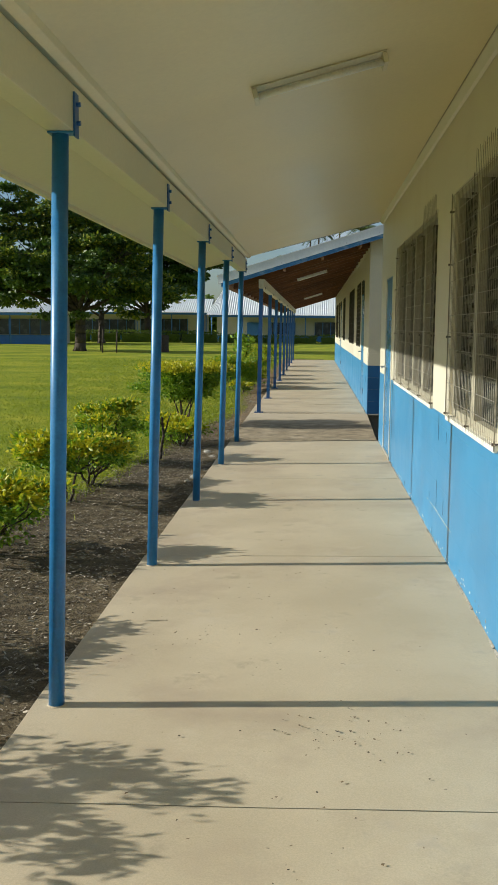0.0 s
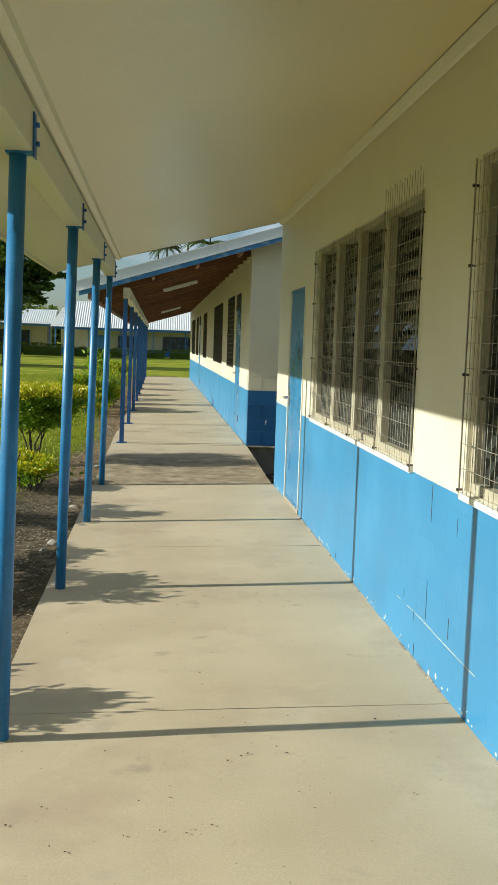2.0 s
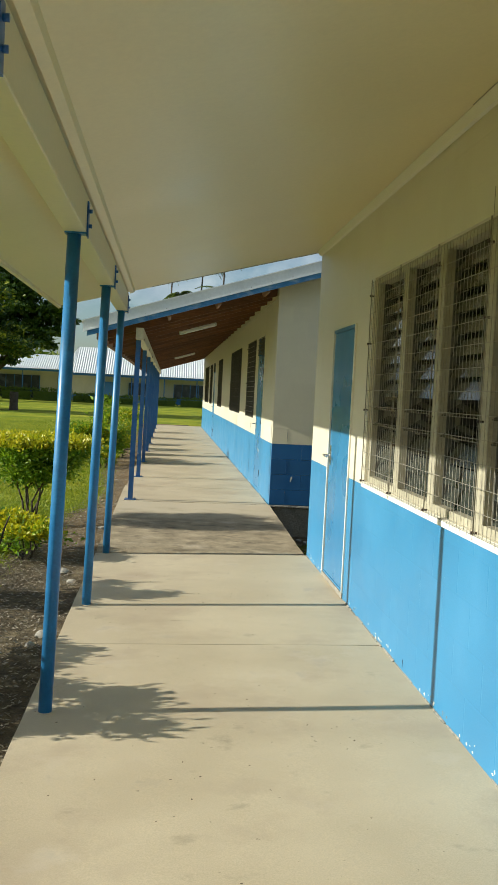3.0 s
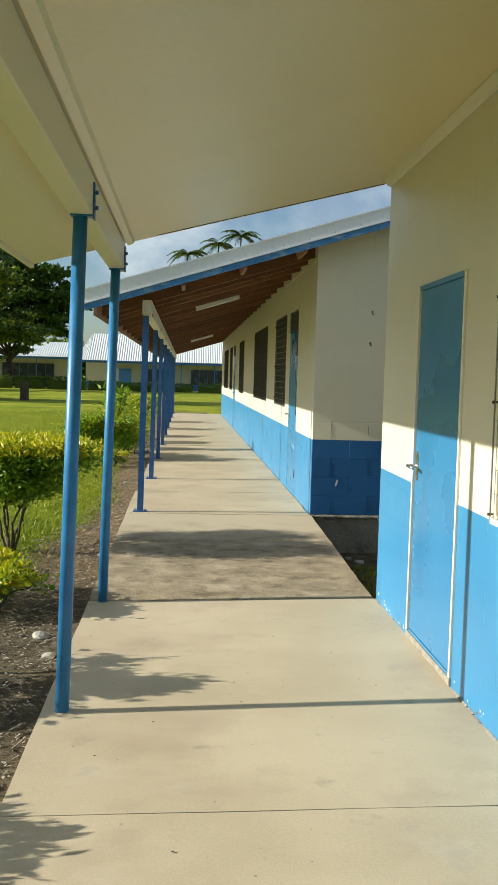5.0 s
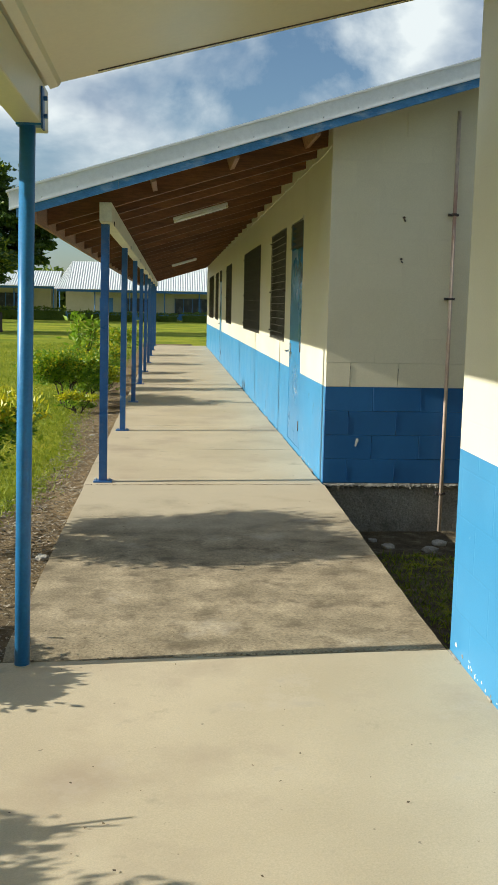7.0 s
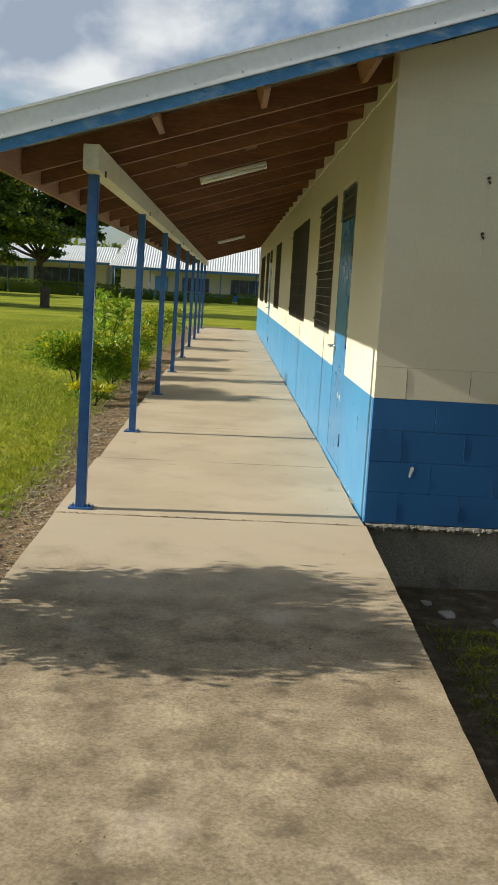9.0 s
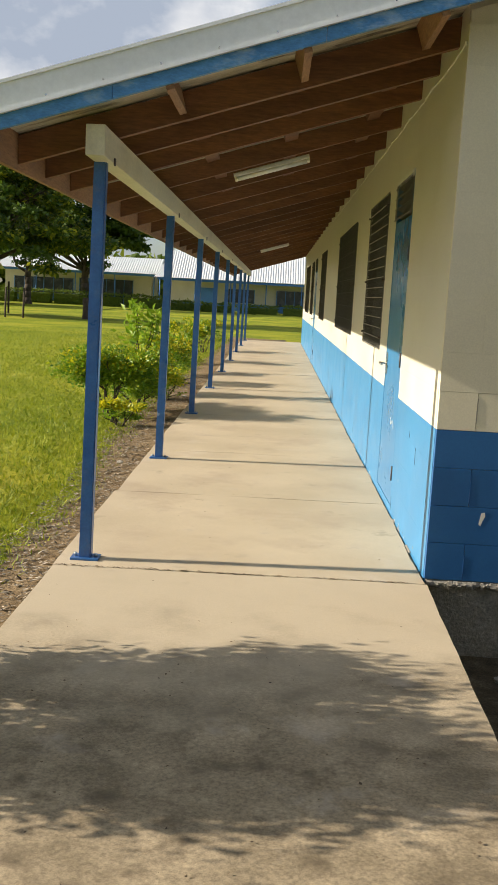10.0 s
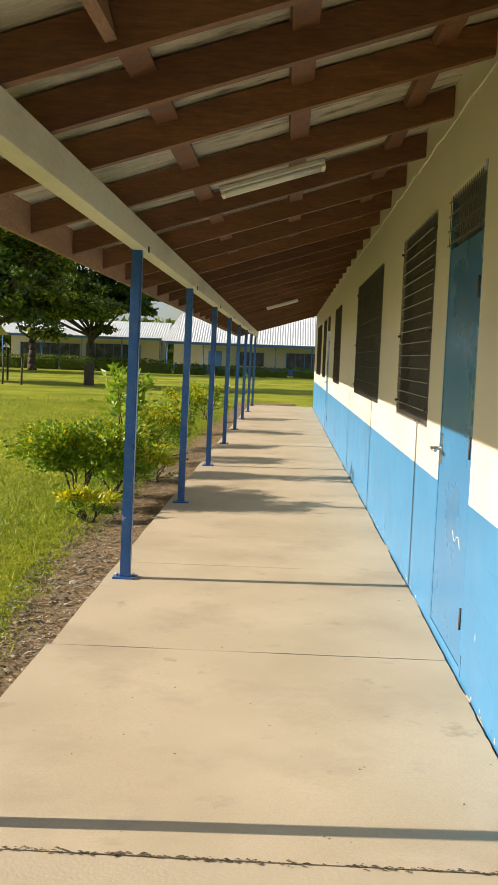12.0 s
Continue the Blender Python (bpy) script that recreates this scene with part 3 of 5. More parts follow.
# ---- walkway ----
def slab_mesh(name, x0, x1, y0, y1, mat, depth=0.16, ragged=0.0, seed=0, skew=0.0, step=0.12):
    """One poured bay with a slightly uneven outer and inner edge."""
    nx, ny = 10, max(4, int((y1 - y0) / step))
    top, rnd = [], random.Random(seed)
    vs, fs = [], []
    for j in range(ny + 1):
        y = y0 + (y1 - y0) * j / ny
        for i in range(nx + 1):
            f = i / nx
            wob = 0.006 * noise.noise(Vector((seed * 7.1, y * 2.3, 0)))
            rag = ragged * (noise.noise(Vector((3.3, y * 2.1, 1))) + 0.5 * noise.noise(Vector((9.3, y * 7.5, 1))) + 0.5 * noise.noise(Vector((2.3, y * 23, 1))))
            x = x0 + wob + (x1 + rag + skew * j / ny - x0 - wob) * f
            vs.append((x, y, falls(x, y) + 0.0022 * noise.noise(Vector((x * 2, y * 2, seed)))))
    row = nx + 1
    fs = [(j * row + i, j * row + i + 1, (j + 1) * row + i + 1, (j + 1) * row + i) for j in range(ny) for i in range(nx)]
    rim = [i for i in range(row)] + [j * row + nx for j in range(1, ny + 1)] + [ny * row + i for i in range(nx - 1, -1, -1)] + [j * row for j in range(ny - 1, 0, -1)]
    base = len(vs)
    for k in rim:
        x, y, z = vs[k]
        vs.append((x, y, z - depth))
    n = len(rim)
    for k in range(n):
        fs.append((rim[k], base + k, base + (k + 1) % n, rim[(k + 1) % n]))
    return raw_mesh(name, vs, fs, mat)


def walkway():
    root = tagged(new("pavement"), "pale poured concrete covered walkway in bays", "walkway", kind="structure")
    joints = [-3.0, 0.4, 3.6, 6.83, 9.98, 13.06]
    k = 0
    for a, b in zip(joints, joints[1:]):
        piece("slab", slab_mesh("slab", EDGE, W1 + 0.004, a + 0.003, b - 0.003, CONCRETE, seed=k), root)
        k += 1
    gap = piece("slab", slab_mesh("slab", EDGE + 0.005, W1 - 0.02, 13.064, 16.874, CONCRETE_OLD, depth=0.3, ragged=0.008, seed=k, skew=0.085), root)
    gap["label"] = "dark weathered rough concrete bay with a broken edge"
    joints = [16.879, 18.83, 20.75, 23.5, 26.8, 30.1, 33.4, 36.7, 40.0, 43.6]
    for a, b in zip(joints, joints[1:]):
        k += 1
        piece("slab", slab_mesh("slab", EDGE + (0.02 if a > 17 else 0), W2 - 0.011, a + 0.003, b - 0.003, CONCRETE, ragged=0.010, seed=k, step=0.04 if a < 24 else 0.12), root)
    return root


walkway()


def floor_litter():
    """Leaf bits, grit and twigs lying on the concrete."""
    rnd = random.Random(11)
    vs, fs = [], []
    spots = [(1.1, 4.15, 0.26, 60), (0.9, 6.0, 1.1, 70), (0.7, 8.5, 1.3, 70), (0.9, 11.5, 1.2, 50), (0.9, 15.0, 1.4, 160), (0.8, 18.5, 1.6, 50), (1.2, 3.3, 0.9, 60), (0.3, 13.2, 0.3, 24), (0.5, 5.2, 0.5, 40), (0.9, 22, 3, 50)]
    for cx, cy, r, n in spots:
        for _ in range(n):
            x, y = cx + rnd.gauss(0, r * 0.5), cy + rnd.gauss(0, r * 0.5)
            if not EDGE + 0.03 < x < W1 - 0.03:
                continue
            s, a, e = rnd.uniform(0.0018, 0.0075), rnd.uniform(0, 6.3), rnd.uniform(0.3, 1.0)
            z = falls(x, y) + 0.004
            b = len(vs)
            for i in range(4):
                t = a + i * math.pi / 2
                vs.append((x + s * math.cos(t) * (1 if i % 2 == 0 else e), y + s * math.sin(t) * (1 if i % 2 == 0 else e), z + rnd.uniform(0, 0.004)))
            fs += [(b, b + 1, b + 2), (b, b + 2, b + 3)]
    for jy, n in ((16.877, 260), (13.062, 120)):
        for _ in range(n):
            x, y = rnd.uniform(EDGE + 0.02, W1 - 0.02), jy + rnd.gauss(0, 0.007)
            s, e = rnd.uniform(0.003, 0.012), rnd.uniform(0.3, 0.7)
            z = falls(x, y) + 0.0035
            k = len(vs)
            vs += [(x - s, y, z), (x, y - s * e, z + 0.002), (x + s * rnd.uniform(0.6, 1.4), y + rnd.gauss(0, 0.002), z), (x, y + s * e, z + 0.001)]
            fs += [(k, k + 1, k + 2), (k, k + 2, k + 3)]
    tagged(new("floor_litter", raw_mesh("floor_litter", vs, fs, GRIT)), "dry leaf bits and grit scattered on concrete", "litter", kind="stuff")


floor_litter()

# ---- near block: ceiling, cornice, beam, roof ----


def near_roof():
    y0, y1 = -6.0, 13.25
    bm = bmesh.new()
    xs = (-0.50, -0.008)
    prism(bm, [(-0.50, ceil1(-0.50)), (W1 - 0.001, ceil1(W1)), (W1 - 0.001, ceil1(W1) + 0.012), (-0.50, ceil1(-0.50) + 0.012)], "y", y0, y1)
    structure("ceiling", bm, CEILING, "cream painted sloping verandah ceiling", "ceiling")
    # cover strip on the inner side of the beam and cornice at the wall
    bm = bmesh.new()
    x = 0.102
    prism(bm, [(x, ceil1(x) - 0.001), (x + 0.05, ceil1(x + 0.05) - 0.001), (x + 0.04, ceil1(x + 0.04) - 0.016), (x + 0.006, ceil1(x) - 0.018)], "y", y0, y1 - 0.01)
    structure("trim_beam_strip", bm, CEILING, "painted cover strip along the verandah beam", "trim")
    bm = bmesh.new()
    zc = ceil1(W1)
    prism(bm, [(W1 - 0.002, zc - 0.004), (W1 - 0.002, zc - 0.055), (W1 - 0.02, zc - 0.05), (W1 - 0.05, ceil1(W1 - 0.05) - 0.002)], "y", y0, END1 - 0.002)
    structure("trim_cornice", bm, CREAM, "painted cornice strip between wall and ceiling", "trim")
    # Thin grey line along the ceiling edge of the cornice.
    bm = bmesh.new()
    prism(bm, [(W1 - 0.059, ceil1(W1 - 0.059) - 0.001), (W1 - 0.054, ceil1(W1 - 0.054) - 0.001), (W1 - 0.054, ceil1(W1 - 0.054) - 0.004), (W1 - 0.059, ceil1(W1 - 0.059) - 0.004)], "y", y0, 8.6)
    structure("trim_conduit", bm, FRAME, "thin grey strip along the cornice", "cable")
    # roof sheet, eave fascia, end fascia
    bm = bmesh.new()
    ridge = 5.3
    top = 0.17
    prism(bm, [(-0.58, ceil1(-0.58) + top), (ridge, ceil1(ridge) + top), (11.2, ceil1(ridge) + top - SLOPE1 * 5.9), (11.2, ceil1(ridge) + top + 0.02 - SLOPE1 * 5.9),
               (ridge, ceil1(ridge) + top + 0.02), (-0.58, ceil1(-0.58) + top + 0.02)], "y", y0, y1 + 0.05)
    structure("roof_near_block", bm, ROOF_WHITE, "white metal sheet roof of the near block", "roof")
    bm = bmesh.new()
    prism(bm, [(-0.525, ceil1(-0.525) - 0.02), (-0.502, ceil1(-0.502) - 0.02), (-0.502, ceil1(-0.502) + 0.165), (-0.525, ceil1(-0.525) + 0.165)], "y", y0, y1 + 0.02)
    structure("trim_eave_fascia", bm, CEILING, "cream painted eave fascia board", "fascia")
    bm = bmesh.new()
    prism(bm, [(-0.502, ceil1(-0.502) + 0.014), (2.4, ceil1(2.4) + 0.014), (2.4, ceil1(2.4) + 0.165), (-0.502, ceil1(-0.502) + 0.165)], "y", y1 - 0.02, y1)
    structure("trim_end_fascia", bm, CEILING, "cream painted end fascia board", "fascia")
    bm = bmesh.new()
    prism(bm, [(0.3, ceil1(0.3) - 0.003), (W1 - 0.01, ceil1(W1 - 0.01) - 0.003), (W1 - 0.01, ceil1(W1 - 0.01) - 0.0005), (0.3, ceil1(0.3) - 0.0005)], "y", y1 - 0.055, y1 - 0.043)
    structure("trim_end_joint", bm, RUST, "dark open joint at the ceiling end", "joint")
    # closing wall between wall top and roof at the gap
    bm = bmesh.new()
    prism(bm, [(2.4, 2.98), (8.6, 2.98), (8.6, ceil1(5.3) - SLOPE1 * 3.3 + 0.16), (5.3, ceil1(5.3) + 0.16), (2.4, ceil1(2.4) + 0.16)], "y", END1 - 0.15, END1)
    structure("wall_near_gable", bm, CREAM, "cream painted gable of the near block", "wall")


near_roof()


def close_gables():
    """Wall triangles under the roofs at the ends that face away from the walk."""
    for name, f, s, x0, ya, yb in (("near_back", ceil1, SLOPE1, W1 + 0.002, -6.18, -6.0), ("far_back", raft2, SLOPE2, W2 + 0.002, END2 - 0.18, END2 - 0.002)):
        bm = bmesh.new()
        prism(bm, [(x0, 2.984), (8.78, 2.984), (8.78, f(5.3) - s * 3.48 + 0.15), (5.3, f(5.3) + 0.15), (x0, f(x0) + 0.15)], "y", ya, yb)
        structure("wall_%s_gable" % name, bm, CREAM, "cream painted end gable under the roof", "wall")


close_gables()


def near_beam():
    th = thing("verandah_beam", (0.05, 4.0, 2.11), "cream boxed timber verandah beam on blue steel posts", "beam")
    bm = bmesh.new()
    box(bm, (-0.048, -10.0, 0.0), (0.05, 9.24, ceil1(0.0) - 2.11 - 0.002), bevel=0.006)
    part("board", bm, CEILING, th)


near_beam()


def near_post(y, k):
    """Round steel pipe post with a bolted strap at the beam."""
    base = falls(0, y)
    th = thing("steel_post", (0.0, y, base), "round blue painted steel pipe post standing on concrete", "post", "round posts under the near verandah beam")
    top = Vector((0.047, 0, 2.11 - base))
    bm = bmesh.new()
    rod(bm, (0, 0, 0), top, 0.0305, 20)
    part("pipe", bm, POST_BLUE, th)
    bm = bmesh.new()
    box(bm, (top.x - 0.040, -0.032, top.z - 0.008), (top.x + 0.056, 0.032, top.z - 0.001))
    part("cap_plate", bm, POST_BLUE, th)
    bm = bmesh.new()
    box(bm, (top.x + 0.054, -0.03, top.z - 0.02), (top.x + 0.061, 0.03, top.z + 0.135), bevel=0.002)
    strap = part("strap", bm, POST_DARK, th, "flat dark blue steel strap")
    for z in (0.03, 0.095):
        bm = bmesh.new()
        rod(bm, (top.x + 0.061, 0, top.z + z), (top.x + 0.075, 0, top.z + z), 0.009, 6)
        part("bolt", bm, POST_DARK, strap)
    bm = bmesh.new()
    bmesh.ops.create_icosphere(bm, subdivisions=2, radius=0.038, matrix=pose(0, 0, 0.001) @ Matrix.Diagonal((1, 1, 0.16, 1)))
    part("mortar_collar", bm, CONCRETE, th)


for i, y in enumerate((4.37, 6.58, 8.80, 10.98, 13.03)):
    near_post(y, i)

# ---- far block: posts, beam, rafters, roof ----
POSTS2 = [17.03 + 3.255 * i for i in range(9)]


def far_post(y):
    base = falls(0.05, y)
    th = thing("square_post", (0.055, y, base), "square dark blue painted steel post on a bolted base plate", "post", "square posts under the far verandah beam")
    top = 2.055 - base
    bm = bmesh.new()
    s = 0.032
    vs = []
    for z, dx in ((0, 0), (top, 0.022)):
        vs.append([bm.verts.new((dx + a * s, b * s, z)) for a, b in ((-1, -1), (1, -1), (1, 1), (-1, 1))])
    bm.faces.new(vs[0][::-1])
    bm.faces.new(vs[1])
    for i in range(4):
        bm.faces.new((vs[0][i], vs[0][(i + 1) % 4], vs[1][(i + 1) % 4], vs[1][i]))
    bmesh.ops.bevel(bm, geom=[e for e in bm.edges if abs((e.verts[0].co - e.verts[1].co).z) > 1], offset=0.006, segments=2, affect="EDGES")
    part("tube", bm, POST_DARK, th)
    bm = bmesh.new()
    box(bm, (-0.075, -0.055, 0.0), (0.075, 0.055, 0.012), bevel=0.003)
    plate = part("base_plate", bm, POST_DARK, th)
    for dx in (-0.055, 0.055):
        bm = bmesh.new()
        rod(bm, (dx, 0, 0.012), (dx, 0, 0.03), 0.010, 6)
        part("bolt", bm, STEEL, plate)
    bm = bmesh.new()
    box(bm, (0.088, -0.016, top - 0.012), (0.095, 0.016, top + 0.024))
    part("strap", bm, RUST, th)


for y in POSTS2:
    far_post(y)


def far_beam():
    th = thing("verandah_beam", (0.1, 16.76, 2.055), "weathered cream painted timber verandah beam under rafters", "beam")
    bm = bmesh.new()
    box(bm, (-0.052, 0, 0), (0.042, 26.9, 0.145), bevel=0.005)
    part("timber", bm, BEAM_CREAM, th)


far_beam()


def rafter_mesh(x0, x1, depth, thick):
    bm = bmesh.new()
    prism(bm, [(x0, raft2(x0) + 0.003), (x1, raft2(x1) + 0.003), (x1, raft2(x1) + depth), (x0, raft2(x0) + depth)], "y", -thick / 2, thick / 2)
    return mesh_of("rafter", bm, TIMBER)


# a doubled pair at the gable, then even spacing
RAFTERS = [17.25, 17.86] + [18.555 + 1.035 * i for i in range(25)]


def far_roof():
    th = thing("roof_frame", (0, START2, 2.2), "brown stained timber rafters with blocking under sheet roof", "roof frame")
    inv = Matrix.Translation((0, -START2, -2.2))
    rm = rafter_mesh(-0.40, W2 + 0.16, 0.151, 0.05)
    for y in RAFTERS:
        piece("rafter", rm, th, inv @ pose(0, y, 0))
    # flat purlins over the rafters, cut bay by bay, and short outriggers at the gable
    tilt = math.degrees(math.atan(SLOPE2))
    blocks = {}
    for a, b in zip(RAFTERS, RAFTERS[1:]):
        half = round((b - a) / 2 - 0.002, 3)
        if half not in blocks:
            bm = bmesh.new()
            box(bm, (-0.05, -half, 0.106), (0.05, half, 0.142))
            blocks[half] = mesh_of("purlin", bm, TIMBER)
        for x in (0.50, 1.08, 1.68):
            piece("purlin", blocks[half], th, inv @ pose(x, (a + b) / 2, raft2(x), 0, -tilt, 0))
    bm = bmesh.new()
    prism(bm, [(-0.019, 0.02), (0.019, 0.02), (0.022, 0.158), (-0.022, 0.158)], "y", -0.36, 0.25)
    out = mesh_of("outrigger", bm, TIMBER_TAIL)
    for x in (0.47, 1.09, 1.70):
        piece("outrigger", out, th, inv @ pose(x, 16.97, raft2(x) + 0.012, 0, -tilt, 0))["label"] = "pale short outrigger block"
    # fascia at the rafter tails
    bm = bmesh.new()
    box(bm, (-0.43, 16.60 - START2, raft2(-0.42) - 2.2 - 0.02), (-0.403, END2 + 0.4 - START2, raft2(-0.42) - 2.2 + 0.17))
    part("fascia", bm, TIMBER_TAIL, th, "pale weathered eave fascia board")
    # sarking boards laid over the rafters, a little buckled
    rnd = random.Random(19)
    y, k = 16.62, 0
    while y < END2 + 0.4:
        l = min(1.2, END2 + 0.4 - y)
        cols, rows, vs, fs = 22, 8, [], []
        for j in range(rows + 1):
            for i in range(cols + 1):
                x = -0.40 + (W2 + 0.6) * i / cols
                yy = y + 0.003 + (l - 0.006) * j / rows
                dip = 0.010 * noise.noise(Vector((x * 1.8, yy * 2.2, 5.0)))
                vs.append((x, yy - START2, raft2(x) + 0.164 - 2.2 - abs(dip)))
        nv, row = len(vs), cols + 1
        vs += [(p[0], p[1], p[2] + 0.008) for p in vs]
        for j in range(rows):
            for i in range(cols):
                q = (j * row + i, j * row + i + 1, (j + 1) * row + i + 1, (j + 1) * row + i)
                fs += [q[::-1], tuple(nv + v for v in q)]
        rim = list(range(row)) + [j * row + cols for j in range(1, rows + 1)] + [rows * row + i for i in range(cols - 1, -1, -1)] + [j * row for j in range(rows - 1, 0, -1)]
        for u, v in zip(rim, rim[1:] + rim[:1]):
            fs.append((u, v, nv + v, nv + u))
        piece("sarking_board", raw_mesh("sarking_board", vs, fs, SARKING), th)["label"] = "stained buckled pale sarking board"
        y += l
        k += 1
    bm = bmesh.new()
    prism(bm, [(W2 + 0.004, raft2(W2) - 2.2 + 0.01), (W2 + 0.17, raft2(W2) - 2.2 + 0.01), (W2 + 0.17, raft2(W2 + 0.17) - 2.2 + 0.185), (W2 + 0.004, raft2(W2) - 2.2 + 0.185)], "y", 0.2, END2 - START2)
    part("wall_plate", bm, CREAM, th)
    # corrugated sheet above
    ridge, n = 5.4, 340
    vs, fs = [], []
    for j in range(n + 1):
        y = 16.6 + (END2 + 0.5 - 16.6) * j / n
        h = 0.019 * math.cos(j * math.pi)
        for x, z in ((-0.62, raft2(-0.62)), (ridge, raft2(ridge)), (11.3, raft2(ridge) - SLOPE2 * 5.9)):
            vs.append((x, y, z + 0.243 + h))
    for j in range(n):
        for i in range(2):
            a = j * 3 + i
            fs.append((a, a + 1, a + 4, a + 3))
    tagged(new("roof_far_block", raw_mesh("roof_far_block", vs, fs, ROOF_WHITE)), "white corrugated metal sheet roof of the far block", "roof", kind="structure")
    # barge board and metal capping along the gable rake
    bg = thing("barge_board", (0, 16.6, 2.0), "peeling blue barge board under white metal capping", "barge board")

    def rake(lo, hi, y0, y1, mat, name, label="", xa=-0.60, xb=5.4):
        bm = bmesh.new()
        o = [(xa, raft2(xa) + lo - 2.0), (xb, raft2(xb) + lo - 2.0), (xb, raft2(xb) + hi - 2.0), (xa, raft2(xa) + hi - 2.0)]
        prism(bm, o, "y", y0 - 16.6, y1 - 16.6)
        return part(name, bm, mat, bg, label)

    for a, b in ((-0.55, 0.20), (0.202, 1.16), (1.162, 3.2), (3.202, 5.4)):
        rake(0.055, 0.19, 16.585, 16.615, BARGE_BLUE, "board", "blue board with worn paint", a, b)
    rake(0.125, 0.262, 16.572, 16.583, ROOF_WHITE, "capping", "white folded metal capping")
    rake(0.250, 0.266, 16.560, 16.78, ROOF_WHITE, "capping_top", "", -0.62, 5.4)
    rake(0.118, 0.128, 16.560, 16.583, ROOF_WHITE, "capping_lip", "", -0.60, 5.4)
    bm = bmesh.new()
    rod(bm, (0, 0, 0), (0, -0.006, 0), 0.0055, 6)
    screw = mesh_of("screw", bm, STEEL)
    x = -0.36
    while x < 5.2:
        piece("screw", screw, bg, pose(x, 16.571 - 16.6, raft2(x) + 0.148 - 2.0))
        x += 0.26


far_roof()

# ---- doors ----


def door(name, wall_x, y0, y1, z1, near_hinge, louvre_top=False, label=""):
    """Painted flush door in a timber frame, with a lever lock; y0..y1 is the opening."""
    th = tagged(new(name), label, "door", kind="structure")
    th.location = (wall_x, y0, 0.05)
    w, h = y1 - y0, z1 - 0.05
    leaf_h = 1.97 if louvre_top else h - 0.03
    for nm, a, b in (("jamb", 0.002, 0.022), ("jamb", w - 0.022, w - 0.002)):
        bm = bmesh.new()
        box(bm, (0.0 if louvre_top else -0.012, a, -0.01), (0.13, b, h - 0.002), bevel=0.003)
        part(nm, bm, WHITE if not louvre_top else DOOR_BLUE, th, "painted timber jamb")
    bm = bmesh.new()
    box(bm, (-0.008, 0.031, h - 0.028), (0.13, w - 0.031, h - 0.002))
    part("head", bm, DOOR_BLUE if not louvre_top else WHITE, th)
    bm = bmesh.new()
    box(bm, (0.002 if louvre_top else -0.012, 0.001, -0.049), (0.13, w - 0.001, -0.012), bevel=0.006)
    part("threshold", bm, BLUE if louvre_top else MORTAR, th, "chipped threshold")
    bm = bmesh.new()
    box(bm, (0.002, 0.027, 0.004), (0.042, w - 0.027, leaf_h), bevel=0.003)
    leaf = part("leaf", bm, DOOR_BLUE, th, "blue painted flush door leaf")
    side = w - 0.085 if near_hinge else 0.085
    hz = 0.93
    bm = bmesh.new()
    box(bm, (-0.004, side - 0.022, hz - 0.08), (0.006, side + 0.022, hz + 0.08), bevel=0.004)
    part("lock_plate", bm, STEEL, leaf, "satin steel lock plate")
    bm = bmesh.new()
    d = -1 if near_hinge else 1
    rod(bm, (0.0, side, hz), (-0.052, side, hz), 0.010, 10)
    rod(bm, (-0.050, side - 0.012 * d, hz), (-0.050, side + 0.105 * d, hz - 0.004), 0.011, 10, 0.009)
    part("lever_handle", bm, STEEL, leaf, "bright steel lever handle")
    for z in (0.22, 1.0, 1.72):
        hy = 0.033 if near_hinge else w - 0.033
        bm = bmesh.new()
        rod(bm, (-0.002, hy, z - 0.05), (-0.002, hy, z + 0.05), 0.007, 8)
        part("hinge", bm, RUST, leaf)
    if louvre_top:
        for i in range(5):
            z = leaf_h + 0.035 + i * 0.052
            bm = bmesh.new()
            m = pose(0.03, w / 2, z, 0, 32, 0)
            vs = box(bm, (-0.028, -w / 2 + 0.034, -0.003), (0.028, w / 2 - 0.034, 0.003))
            bmesh.ops.transform(bm, matrix=m, verts=vs)
            part("louvre", bm, SCREEN, th)
        bm = bmesh.new()
        for i in range(18):
            y = 0.04 + (w - 0.08) * i / 17
            rod(bm, (-0.012, y, leaf_h + 0.01), (-0.012, y, h - 0.03), 0.0022, 4)
        for i in range(4):
            z = leaf_h + 0.02 + i * 0.075
            rod(bm, (-0.015, 0.0, z), (-0.015, w, z), 0.003, 5)
        part("wire_grille", bm, SCREEN, th, "dark wire grille")
    return th


door("door_1", W1, 11.24, 12.15, 1.975, True, label="closed blue door with steel lever handle in white jambs")
door("door_2", W1, 3.74, 4.63, 2.02, False, label="closed blue door hung on dark hinges in white jambs")
door("door_3", W2, 18.56, 19.45, 2.32, True, True, label="closed blue door with a barred louvre above it")
door("door_4", W2, 33.4, 34.3, 2.34, True, True, label="closed blue door with a barred louvre above it")

# ---- louvre windows ----


